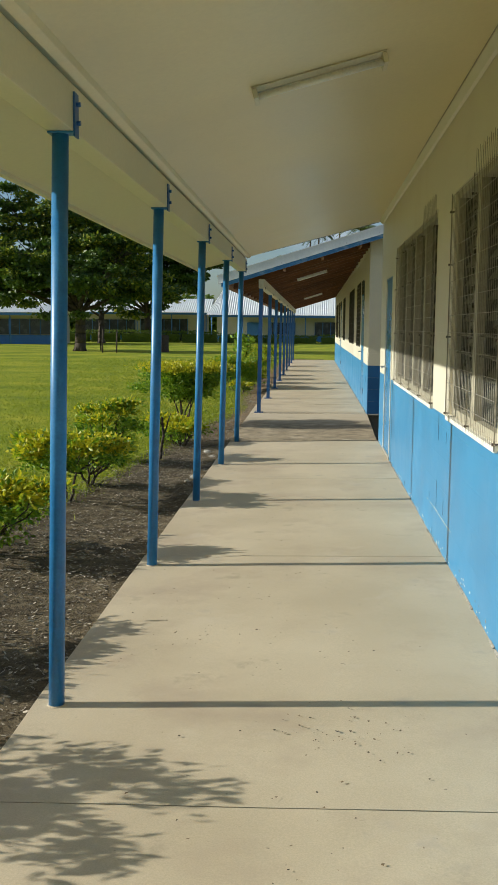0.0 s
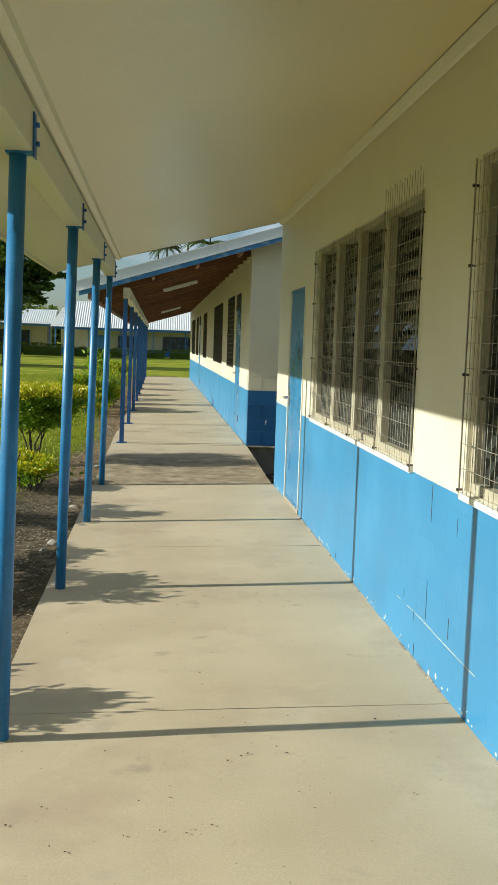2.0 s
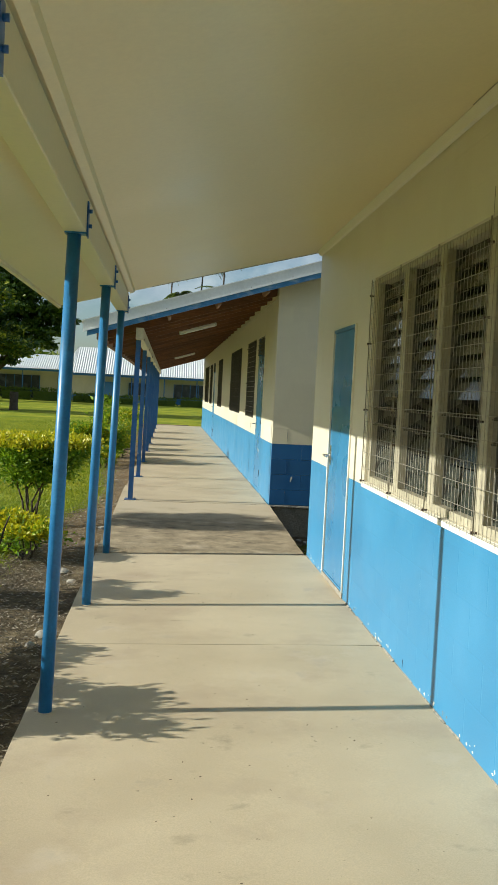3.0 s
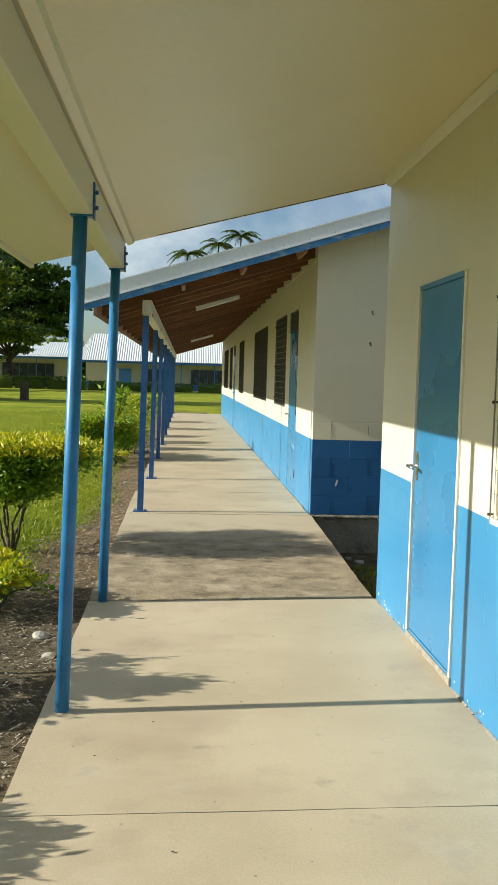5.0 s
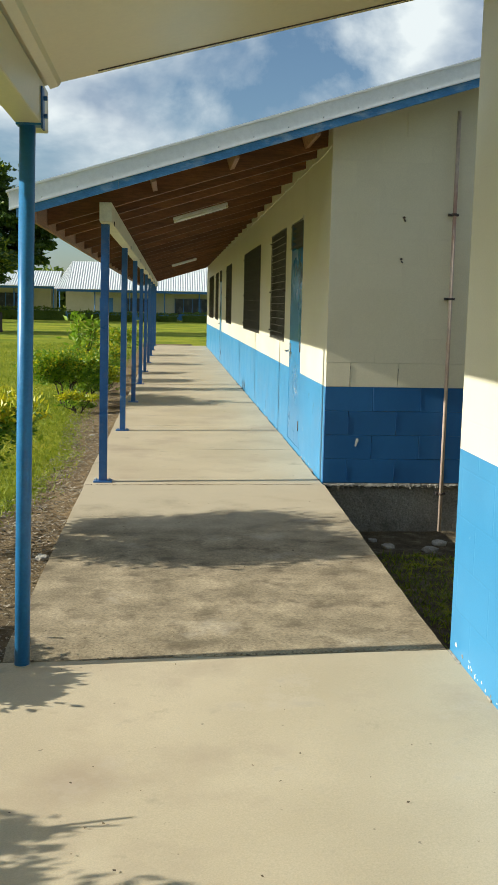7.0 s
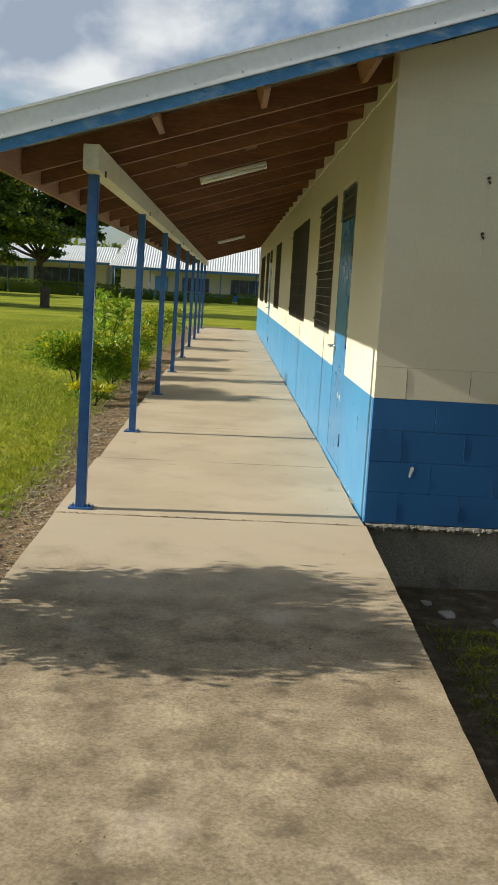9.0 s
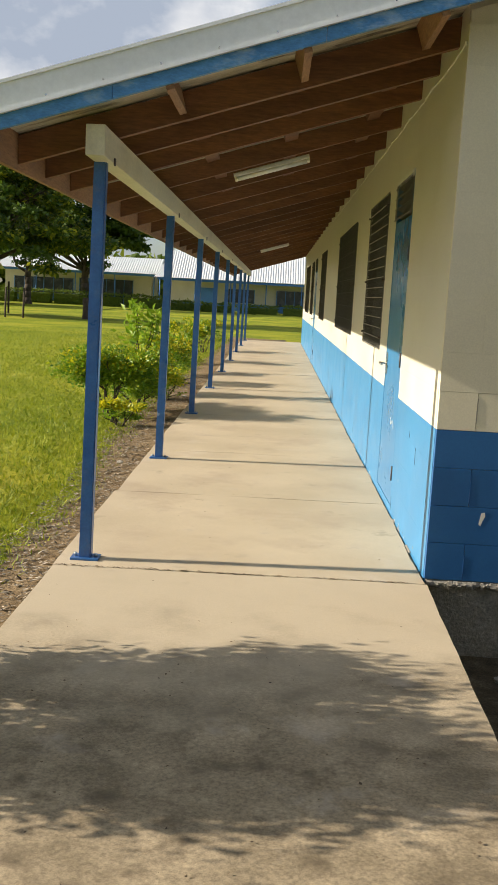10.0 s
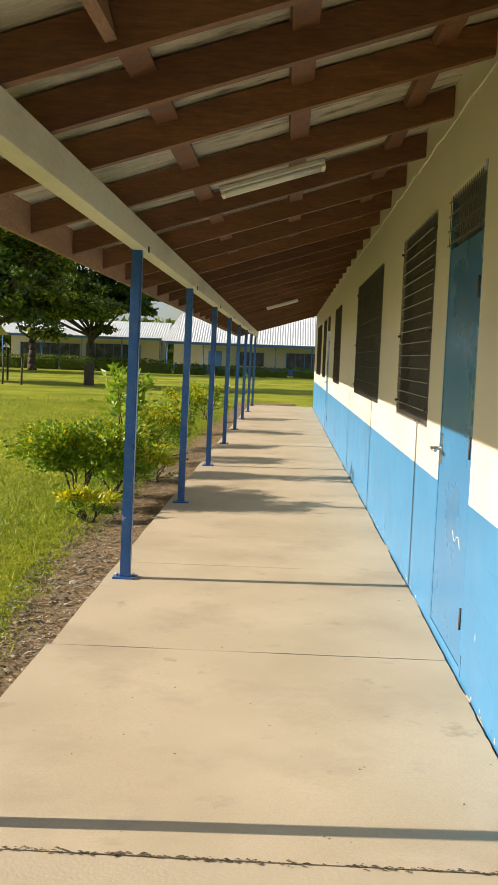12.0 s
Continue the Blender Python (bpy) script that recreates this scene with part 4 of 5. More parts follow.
def louvre_window(name, wall_x, y0, y1, z0, z1, bays, label, blades=12, tilt=18, open_rows=(), glass=True):
    th = tagged(new(name), label, "window", kind="structure")
    th.location = (wall_x, y0, z0)
    w, h = y1 - y0, z1 - z0
    bm = bmesh.new()
    box(bm, (0.02, 0.001, 0.001), (0.13, w - 0.001, 0.04))
    box(bm, (0.02, 0.001, h - 0.04), (0.13, w - 0.001, h - 0.001))
    box(bm, (0.02, 0.001, 0.041), (0.13, 0.045, h - 0.041))
    box(bm, (0.02, w - 0.045, 0.041), (0.13, w - 0.001, h - 0.041))
    part("window_frame", bm, FRAME, th)
    bm = bmesh.new()
    box(bm, (-0.018, -0.02, -0.035), (0.019, w + 0.02, -0.002), bevel=0.004)
    part("window_sill", bm, WHITE, th)
    step = (w - 0.09) / bays
    for i in range(1, bays):
        bm = bmesh.new()
        y = 0.045 + step * i
        box(bm, (0.012, y - 0.055, 0.041), (0.128, y + 0.055, h - 0.041), bevel=0.003)
        part("mullion", bm, FRAME, th, "broad painted timber mullion")
    pitch = (h - 0.09) / blades
    shapes = {}
    for i in range(bays):
        ya = 0.045 + step * i + (0.06 if i else 0.004)
        yb = 0.045 + step * (i + 1) - (0.06 if i < bays - 1 else 0.004)
        for k in range(blades):
            t = 58 if k in open_rows else tilt
            key = (round(yb - ya, 3), t)
            if key not in shapes:
                bm = bmesh.new()
                vs = box(bm, (-0.003, -(yb - ya) / 2, -pitch * 0.54), (0.003, (yb - ya) / 2, pitch * 0.54))
                bmesh.ops.transform(bm, matrix=pose(0, 0, 0, 0, t, 0), verts=vs)
                shapes[key] = mesh_of("louvre", bm, GLASS if glass else SCREEN)
            piece("louvre", shapes[key], th, pose(0.075, (ya + yb) / 2, 0.045 + pitch * (k + 0.5)))
        for yy in (ya, yb):
            bm = bmesh.new()
            box(bm, (0.055, yy - 0.006, 0.042), (0.095, yy + 0.006, h - 0.042))
            part("louvre_channel", bm, SCREEN, th)
    return th


louvre_window("window_1", W1, 7.62, 10.70, 0.90, 2.23, 4, "four-bay glass louvre window in white timber frame", open_rows=(3, 4))
louvre_window("window_2", W1, 5.22, 6.80, 0.90, 2.23, 2, "two-bay glass louvre window in white timber frame", open_rows=(3, 4))


def bar_grille(wall_x, y0, y1, z0, z1, panels, label):
    """Welded rod grille standing off the wall: close uprights, wider cross rods, bolted side flats."""
    th = thing("security_grille", (wall_x, y0, z0), label, "window grille", "rod grilles over the louvre windows")
    w, h = y1 - y0, z1 - z0
    n = int(w / 0.05)
    rods = []
    for extra in (-0.03, 0.085, 0.10):
        bm = bmesh.new()
        rod(bm, (0, 0, 0), (0, 0, h + extra), 0.0013, 5)
        rods.append(mesh_of("upright_rod", bm, MESH_STEEL))
    for i in range(n + 1):
        tall = i < n / panels
        piece("upright_rod", rods[(1 + i % 2) if tall else 0], th, pose(-0.018, w * i / n, 0))
    bm = bmesh.new()
    rod(bm, (0, 0, 0), (0, w, 0), 0.0015, 5)
    cross = mesh_of("cross_rod", bm, MESH_STEEL)
    m = int(h / 0.098)
    for i in range(m + 1):
        piece("cross_rod", cross, th, pose(-0.0215, 0, 0.012 + (h - 0.05) * i / m))
    for k in range(panels + 1):
        y = w * k / panels
        bm = bmesh.new()
        e = 0.0035 if k in (0, panels) else 0.002
        box(bm, (-0.020, y - e, -0.012), (-0.014, y + e, h - 0.015))
        flat = part("side_flat", bm, MESH_STEEL, th)
        for z in (0.02, h * 0.36, h * 0.68, h - 0.12):
            bm = bmesh.new()
            rod(bm, (-0.014, y, z), (0.0, y, z), 0.005, 6)
            rod(bm, (-0.028, y, z), (-0.020, y, z), 0.007, 6)
            part("bolt", bm, RUST, flat)
    return th


bar_grille(W1, 7.60, 10.72, 0.885, 2.235, 4, "galvanised welded rod grille over four-bay louvre window")
bar_grille(W1, 5.20, 6.82, 0.885, 2.235, 2, "galvanised welded rod grille over two-bay louvre window")


def screened_window(name, y0, y1, bars, label):
    """Timber louvres behind a fine screen and horizontal rods."""
    z0, z1 = 1.05, 2.31
    w, h = y1 - y0, z1 - z0
    th = tagged(new(name), label, "window", kind="structure")
    th.location = (W2, y0, z0)
    bm = bmesh.new()
    for a, b in (((0.01, 0.001, 0.001), (0.12, w - 0.001, 0.03)), ((0.01, 0.001, h - 0.03), (0.12, w - 0.001, h - 0.001)),
                 ((0.01, 0.001, 0.031), (0.12, 0.035, h - 0.031)), ((0.01, w - 0.035, 0.031), (0.12, w - 0.001, h - 0.031))):
        box(bm, a, b)
    part("window_frame", bm, SCREEN, th)
    n = 11
    bm = bmesh.new()
    vs = box(bm, (-0.003, -w / 2 + 0.036, -0.062), (0.003, w / 2 - 0.036, 0.062))
    bmesh.ops.transform(bm, matrix=pose(0, 0, 0, 0, 14, 0), verts=vs)
    me = mesh_of("louvre", bm, SCREEN)
    for k in range(n):
        piece("louvre", me, th, pose(0.07, w / 2, 0.03 + (h - 0.06) * (k + 0.5) / n))
    bm = bmesh.new()
    rows = 16 if bars else 9
    for k in range(rows):
        z = 0.01 + (h - 0.02) * k / (rows - 1)
        rod(bm, (-0.012, -0.012, z), (-0.012, w + 0.012, z), 0.0034 if bars else 0.002, 5)
    part("cross_rods", bm, MESH_STEEL if bars else SCREEN, th)
    bm = bmesh.new()
    m = int(w / 0.032)
    for k in range(m + 1):
        y = w * k / m
        rod(bm, (-0.008, y, 0.0), (-0.008, y, h), 0.0017, 4)
    part("fine_wires", bm, SCREEN, th)
    for y in (0.0, w):
        for z in (0.1, h * 0.45, h - 0.1):
            bm = bmesh.new()
            rod(bm, (-0.024, y, z), (0.0, y, z), 0.009, 6)
            part("bolt", bm, RUST, th)


for k, (a, b) in enumerate(((19.94, 21.46), (23.0, 26.0), (29.5, 31.4), (35.1, 36.6), (37.9, 40.9))):
    screened_window("window_%d" % (k + 3), a, b, k == 0, "dark louvre window behind a fine wire screen" if k else "dark louvre window behind heavy horizontal rods")

# ---- lamps (all switched off in daylight) ----


def batten_light(x, y, z, slope, length, width, tubes, label):
    th = thing("batten_light", (x, y, z), label, "ceiling light", "batten lights under the verandah roofs")
    th.rotation_euler = (0, -math.atan(slope), 0)
    bm = bmesh.new()
    box(bm, (-length / 2, -width * 0.5, -0.005), (length / 2, width * 0.5, 0.0))
    # Tray is a duller cream than the white ribs.
    part("tray", bm, BEAM_CREAM, th, "shallow cream metal tray")
    bm = bmesh.new()
    for s in ((-1, 1) if tubes > 1 else (0.3,)):
        box(bm, (-length / 2, (s * 0.5 - 0.07) * width, -0.030), (length / 2, (s * 0.5 + 0.07) * width, -0.0052), bevel=0.003)
    part("spine", bm, WHITE, th, "white pressed metal rib")
    for s in (-1, 1):
        bm = bmesh.new()
        e = s * length / 2
        box(bm, (min(e, e - s * 0.022), -width / 2, -0.050), (max(e, e - s * 0.022), width / 2, -0.007), bevel=0.004)
        part("lamp_holder", bm, BEAM_CREAM, th)
    for k in range(tubes):
        yy = (k - (tubes - 1) / 2) * width * 0.52 if tubes > 1 else -width * 0.30
        bm = bmesh.new()
        rod(bm, (-length / 2 + 0.023, yy, -0.040), (length / 2 - 0.023, yy, -0.040), 0.0135, 12)
        part("tube", bm, WHITE, th, "unlit white fluorescent tube")


batten_light(0.97, 5.24, ceil1(0.97) - 0.002, SLOPE1, 0.60, 0.15, 1, "unlit dusty batten light on the cream ceiling")
for y in (19.76, 32.2):
    batten_light(0.90, y, raft2(0.90) - 0.001, SLOPE2, 0.60, 0.15, 2, "unlit twin-tube batten light under brown rafters")


def downpipe():
    th = thing("downpipe", (2.86, START2 - 0.055, -0.40), "thin weathered pipe clamped to the gable wall", "pipe")
    bm = bmesh.new()
    rod(bm, (0, 0, 0), (0, 0, 3.40), 0.0155, 12)
    part("pipe", bm, PIPE, th)
    for z in (0.32, 1.93, 2.6):
        bm = bmesh.new()
        rod(bm, (0, 0, z - 0.010), (0, 0, z + 0.010), 0.020, 12)
        box(bm, (-0.04, 0.014, z - 0.009), (0.04, 0.053, z + 0.009))
        part("clamp", bm, RUST, th)


downpipe()


def wall_marks():
    """Chipped paint and two old bolt stubs on the gable wall."""
    for x, z in ((2.46, 2.17), (2.45, 1.84)):
        th = thing("bolt_stub", (x, START2 - 0.0, z), "rusty bolt stub sticking out of the cream gable wall", "bolt")
        bm = bmesh.new()
        rod(bm, (0, 0, 0), (0, -0.022, 0), 0.009, 8)
        rod(bm, (0.004, -0.002, -0.015), (0.012, -0.012, -0.03), 0.006, 6)
        part("stub", bm, RUST, th)
    bm = bmesh.new()
    o = [(2.12, 0.30), (2.135, 0.285), (2.15, 0.33), (2.165, 0.36), (2.16, 0.39), (2.135, 0.385), (2.128, 0.35)]
    o = [(2.14 + (u - 2.14) * 0.7, 0.34 + (v - 0.34) * 0.7) for u, v in o]
    prism(bm, o, "y", START2 - 0.0006, START2 + 0.002)
    tagged(part("paint_chip", bm, WHITE), "bare chipped patch in the dark blue paint", "paint chip")


wall_marks()


def painted_step():
    """Raised skirting of mortar where wall meets walkway, chipped in places."""
    for k, (x, a, b, cuts) in enumerate(((W1, -3.0, END1, ((3.70, 4.66), (11.2, 12.2))), (W2, START2 + 0.04, END2, ((18.5, 19.5), (33.35, 34.35))))):
        bm = bmesh.new()
        rnd = random.Random(k)
        y = a
        while y < b:
            l = rnd.uniform(0.05, 0.22)
            if not any(c[0] < y + l / 2 < c[1] for c in cuts) and rnd.random() < (0.7, 0.25)[k]:
                h = rnd.uniform(0.003, 0.011)
                d = rnd.uniform(0.004, 0.014)
                prism(bm, [(x - d, 0.0005), (x - 0.001, 0.0005), (x - 0.001, h), (x - d * 0.4, h * 0.8)], "y", y, min(b, y + l))
            y += l + rnd.uniform(0, 0.05)
        if k:
            box(bm, (x - 0.03, a, -0.03), (x - 0.0005, b, -0.012))
        structure("trim_mortar_%s" % ("near", "far")[k], bm, MORTAR if k == 0 else FOUNDATION, "broken mortar fillet at the wall foot", "mortar")


painted_step()


def paint_marks():
    """Open block joints, pale knocks and scratches in the blue paint of both walls, and the cable under the far rafters."""
    rnd = random.Random(61)

    def strip(name, wall, x, y, z0, z1, w, mat):
        bm = bmesh.new()
        o = [(x - 0.0014, y - w * 0.4), (x - 0.0014, y + w * 0.6), (x + 0.004, y + w * 0.6), (x + 0.004, y - w * 0.4)]
        prism(bm, o, "z", z0, z1)
        part(name, bm, mat, wall)

    near, far = bpy.data.objects["wall_near_block"], bpy.data.objects["wall_far_block"]
    for y, z0, z1, w in ((7.24, 0.69, 0.86, 0.005), (7.25, 0.24, 0.42, 0.003), (6.91, 0.25, 0.34, 0.004), (6.86, 0.70, 0.78, 0.003), (7.45, 0.17, 0.22, 0.004), (7.64, 0.24, 0.28, 0.003),
                         (9.46, 0.02, 0.06, 0.005), (7.42, 0.01, 0.07, 0.006)):
        strip("open_joint", near, W1, y, z0, z1, w, RUST)
    for y, z0, z1, w in ((17.62, 0.50, 0.60, 0.004), (17.9, 0.62, 0.66, 0.003), (18.53, 0.02, 0.12, 0.005), (21.9, 0.1, 0.2, 0.004)):
        strip("open_joint", far, W2, y, z0, z1, w, RUST)
    # a long pale scuff along one course
    y = 6.55
    while y < 7.75:
        l = rnd.uniform(0.03, 0.12)
        if rnd.random() < 0.8:
            bm = bmesh.new()
            z = 0.215 + 0.012 * noise.noise(Vector((y * 2, 0, 0)))
            box(bm, (W1 - 0.0012, y, z), (W1 + 0.003, y + l, z + rnd.uniform(0.0015, 0.0035)))
            part("scuff", bm, BEAM_CREAM, near, "pale scuff in the paint")
        y += l + 0.01
    # paint knocked off along the wall foot and round the door
    for wall, x, y0, y1, n in ((near, W1, 5.2, 11.2, 80), (near, W1, 12.2, 13.0, 22), (far, W2, 17.1, 18.4, 8), (far, W2, 19.6, 24.0, 26)):
        for _ in range(n):
            y, z = rnd.uniform(y0, y1), 0.012 + abs(rnd.gauss(0, 0.022))
            s = rnd.uniform(0.004, 0.013)
            bm = bmesh.new()
            prism(bm, [(y - s, z), (y - s * 0.3, z - s * rnd.uniform(0.3, 0.9)), (y + s * rnd.uniform(0.5, 1.2), z), (y + s * 0.1, z + s * rnd.uniform(0.4, 1.3))], "x", x - 0.0012, x + 0.003)
            part("paint_chip", bm, WHITE if rnd.random() < 0.7 else MORTAR, wall, "bare chip in the blue paint")
    # curled scratch in the far door
    bm = bmesh.new()
    pts = [(0.0015, 0.36 - 0.20 * t, 0.57 - 0.05 * t - 0.03 * math.sin(t * 6.5)) for t in (0, 0.15, 0.3, 0.45, 0.6, 0.75, 0.9, 1.0)]
    for p, q in zip(pts, pts[1:]):
        rod(bm, p, q, 0.0017, 5)
    part("scratch", bm, WHITE, bpy.data.objects["door_3"], "pale curled scratch")
    # cable clipped along the wall top under the rafters
    th = thing("wall_cable", (W2 - 0.005, 17.0, 2.70), "thin cream cable clipped along the wall under the rafters", "cable")
    bm = bmesh.new()
    pts = [(0.0, 0.02 + i * 0.2587, 0.012 - (0.014 if i % 4 else 0.0) + 0.004 * noise.noise(Vector((i * 0.7, 0, 0)))) for i in range(100)]
    for p, q in zip(pts, pts[1:]):
        rod(bm, p, q, 0.0045, 6)
    part("cable", bm, WHITE, th)
    for i in range(0, 100, 4):
        bm = bmesh.new()
        box(bm, (-0.006, pts[i][1] - 0.006, 0.004), (0.004, pts[i][1] + 0.006, 0.020))
        part("clip", bm, WHITE, th)


paint_marks()

# ---- plants ----


def leaf_cloud(rnd, n, place, size, aspect=0.5, up=0.4):
    """Vertices and faces of n folded leaves; place(rnd) gives a centre and an outward direction."""
    vs, fs = [], []
    for _ in range(n):
        c, o = place(rnd)
        d = (Vector((rnd.gauss(0, 1), rnd.gauss(0, 1), rnd.gauss(0, 0.6))) * 0.8 + o + Vector((0, 0, up * rnd.uniform(-0.6, 1)))).normalized()
        s = d.cross(Vector((rnd.gauss(0, 1), rnd.gauss(0, 1), rnd.gauss(0, 1)))).normalized()
        l = size * rnd.uniform(0.6, 1.35)
        w = l * aspect * 0.5
        nrm = d.cross(s) * (w * 0.35)
        b = len(vs)
        m = c + d * (l * 0.45)
        vs += [tuple(c), tuple(m + s * w + nrm), tuple(c + d * l), tuple(m - s * w + nrm)]
        fs += [(b, b + 1, b + 2), (b, b + 2, b + 3)]
    return vs, fs


def limb(bm, p, q, r0, r1, rnd, segs=4, wob=0.05, sides=7):
    p, q = Vector(p), Vector(q)
    pts = [p.lerp(q, i / segs) + (Vector((rnd.gauss(0, 1), rnd.gauss(0, 1), rnd.gauss(0, 0.4))) * wob if 0 < i < segs else Vector()) for i in range(segs + 1)]
    for i in range(segs):
        a, b = r0 + (r1 - r0) * i / segs, r0 + (r1 - r0) * (i + 1) / segs
        rod(bm, pts[i], pts[i + 1], a, sides, b)
    return pts


def shrub(x, y, height, radius, seed, leaves, yellow, flat, label, stems=4, clear=0.4, leaf=0.06, shoot=0):
    """A garden shrub: several stems, twigs, and leaf clumps with gaps; flat > 0 gives a clipped top."""
    rnd = random.Random(seed)
    z = ground_z(x, y) - 0.02
    th = thing("shrub", (x, y, z), label, "shrub", "clipped shrubs in the bed beside the walkway")
    bm = bmesh.new()
    ends = []
    for k in range(stems):
        a = 6.283 * k / stems + rnd.uniform(-0.4, 0.4)
        mid = Vector((math.cos(a) * radius * 0.22, math.sin(a) * radius * 0.22, height * clear))
        limb(bm, (math.cos(a) * 0.025, math.sin(a) * 0.025, 0), mid, 0.013, 0.009, rnd, 3, 0.015)
        for _ in range(4):
            b = a + rnd.uniform(-0.9, 0.9)
            rr = radius * rnd.uniform(0.35, 0.95)
            tip = Vector((math.cos(b) * rr, math.sin(b) * rr, height * rnd.uniform(clear + 0.12, 0.95)))
            limb(bm, mid, tip, 0.008, 0.003, rnd, 3, 0.025, 5)
            ends.append(tip)
    part("woody_stem", bm, BARK, th, "thin brown branching stem")
    clumps = ends + [Vector((rnd.gauss(0, radius * 0.45), rnd.gauss(0, radius * 0.45), height * rnd.uniform(clear + 0.1, 1.0))) for _ in range(int(len(ends) * 0.9))]
    if shoot:
        bm, pool = bmesh.new(), []
        for k in range(shoot):
            a = rnd.uniform(0, 6.28)
            tip = Vector((math.cos(a) * radius * 0.5, math.sin(a) * radius * 0.5, height * rnd.uniform(1.65, 1.95)))
            pts = limb(bm, (0, 0, height * 0.5), tip, 0.009, 0.004, rnd, 5, 0.015, 5)
            pool += pts[3:] + [tip]
        part("shoot_stem", bm, BARK, th)
        vs, fs = leaf_cloud(rnd, 45 * shoot, lambda r: (pool[r.randrange(len(pool))] + Vector((r.gauss(0, 1), r.gauss(0, 1), r.gauss(0, 0.7))) * 0.07, Vector((0, 0, 0.2))), 0.12, 0.45)
        piece("shoot_foliage", raw_mesh("shoot_foliage", vs, fs, LEAF_SHOOT), th)["label"] = "large light green young leaves"
    keep = []
    for c in clumps:
        r2 = math.hypot(c.x, c.y) / radius
        if r2 > 1:
            c.x, c.y = c.x / r2, c.y / r2
        if flat and c.z > height * 0.9:
            c.z = height * rnd.uniform(0.85, 0.93)
        keep.append(c)
    mid = Vector((0, 0, height * 0.6))

    def place_from(pool, spread):
        def place(r):
            c = pool[r.randrange(len(pool))]
            p = c + Vector((r.gauss(0, 1), r.gauss(0, 1), r.gauss(0, 0.35))) * spread
            p.z = max(p.z, 0.12)
            if flat:
                p.z = min(p.z, height)
            return p, (p - mid).normalized() * 0.7
        return place

    n_y = int(leaves * yellow)
    vs, fs = leaf_cloud(rnd, leaves - n_y, place_from(keep, radius * 0.17), leaf)
    ob = piece("foliage", raw_mesh("foliage", vs, fs, LEAF_GREEN), th)
    ob["label"] = "small green leaves"
    tops = [c for c in keep if c.z > height * 0.72] or keep

    def crest(r):
        # clipped top: young leaves in an even layer
        q = tops[r.randrange(len(tops))]
        p = Vector((q.x + r.gauss(0, radius * 0.2), q.y + r.gauss(0, radius * 0.2), height * r.uniform(0.88, 1.0)))
        return p, Vector((0, 0, 0.8))
    vs, fs = leaf_cloud(rnd, n_y, crest if flat else place_from(tops, radius * 0.16), leaf)
    ob = piece("new_foliage", raw_mesh("new_foliage", vs, fs, LEAF_YELLOW), th)
    ob["label"] = "yellow young leaves"


SHRUBS = [
    # x, y, height, radius, seed, leaves, yellow share, flat, stems, clear, shoots
    (-1.25, 3.55, 0.66, 0.42, 1, 1700, 0.45, 0, 4, 0.3, 0), (-1.35, 4.85, 0.56, 0.42, 2, 1700, 0.45, 0, 4, 0.3, 0),
    (-1.18, 6.92, 0.50, 0.42, 3, 3000, 0.40, 0, 4, 0.25, 0), (-1.12, 8.85, 0.58, 0.42, 4, 3600, 0.42, 0, 3, 0.45, 0),
    (-1.12, 9.7, 0.48, 0.34, 5, 1800, 0.30, 0, 4, 0.25, 0), (-1.32, 11.3, 0.70, 0.36, 6, 3200, 0.22, 0, 4, 0.3, 0),
    (-0.70, 12.9, 0.34, 0.34, 7, 1500, 0.45, 0, 4, 0.2, 0), (-0.95, 13.3, 0.36, 0.36, 18, 1500, 0.40, 0, 4, 0.2, 0),
    (-0.95, 15.05, 0.97, 0.60, 8, 14000, 0.22, 1, 6, 0.40, 0),
    (-0.95, 23.5, 0.82, 0.58, 9, 7000, 0.10, 0, 6, 0.42, 0), (-0.72, 24.3, 0.58, 0.44, 10, 2600, 0.25, 0, 4, 0.25, 0),
    (-0.68, 22.7, 0.30, 0.26, 16, 700, 0.6, 0, 3, 0.2, 0), (-0.52, 25.6, 0.34, 0.28, 17, 700, 0.6, 0, 3, 0.2, 0),
    (-0.88, 25.7, 0.66, 0.46, 11, 2600, 0.22, 0, 4, 0.3, 6), (-0.75, 27.6, 0.78, 0.50, 12, 2600, 0.25, 0, 4, 0.3, 0),
    (-0.85, 29.6, 0.72, 0.45, 13, 1500, 0.2, 0, 4, 0.3, 0), (-0.9, 32.8, 0.85, 0.5, 14, 1500, 0.2, 0, 4, 0.3, 0),
    (-0.80, 36.8, 0.85, 0.5, 15, 1200, 0.2, 0, 4, 0.3, 0),
]
for x, y, h, r, s, n, ye, fl, st, cl, sh in SHRUBS:
    lab = "flat-topped clipped shrub with yellow tips on thin stems" if fl else ("tall leafy green shrub with light shoots" if sh else "low bushy shrub with yellow and green leaves")
    shrub(x, y, h, r, s, int(n * 1.5), min(0.65, ye * 1.5), fl, lab, st, cl, 0.048 if y < 28 else 0.065, sh)


def twig_plant():
    th = thing("sapling", (-0.77, 11.7, ground_z(-0.77, 11.7) - 0.02), "bare grey sapling stem in the bed", "sapling")
    rnd = random.Random(3)
    bm = bmesh.new()
    pts = limb(bm, (0, 0, 0), (0.02, 0.0, 0.5), 0.02, 0.012, rnd, 5, 0.015)
    limb(bm, pts[3], (0.12, 0.05, 0.55), 0.01, 0.005, rnd, 3, 0.01)
    limb(bm, pts[4], (-0.1, 0.0, 0.62), 0.009, 0.004, rnd, 3, 0.01)
    part("stem", bm, BARK, th)


twig_plant()


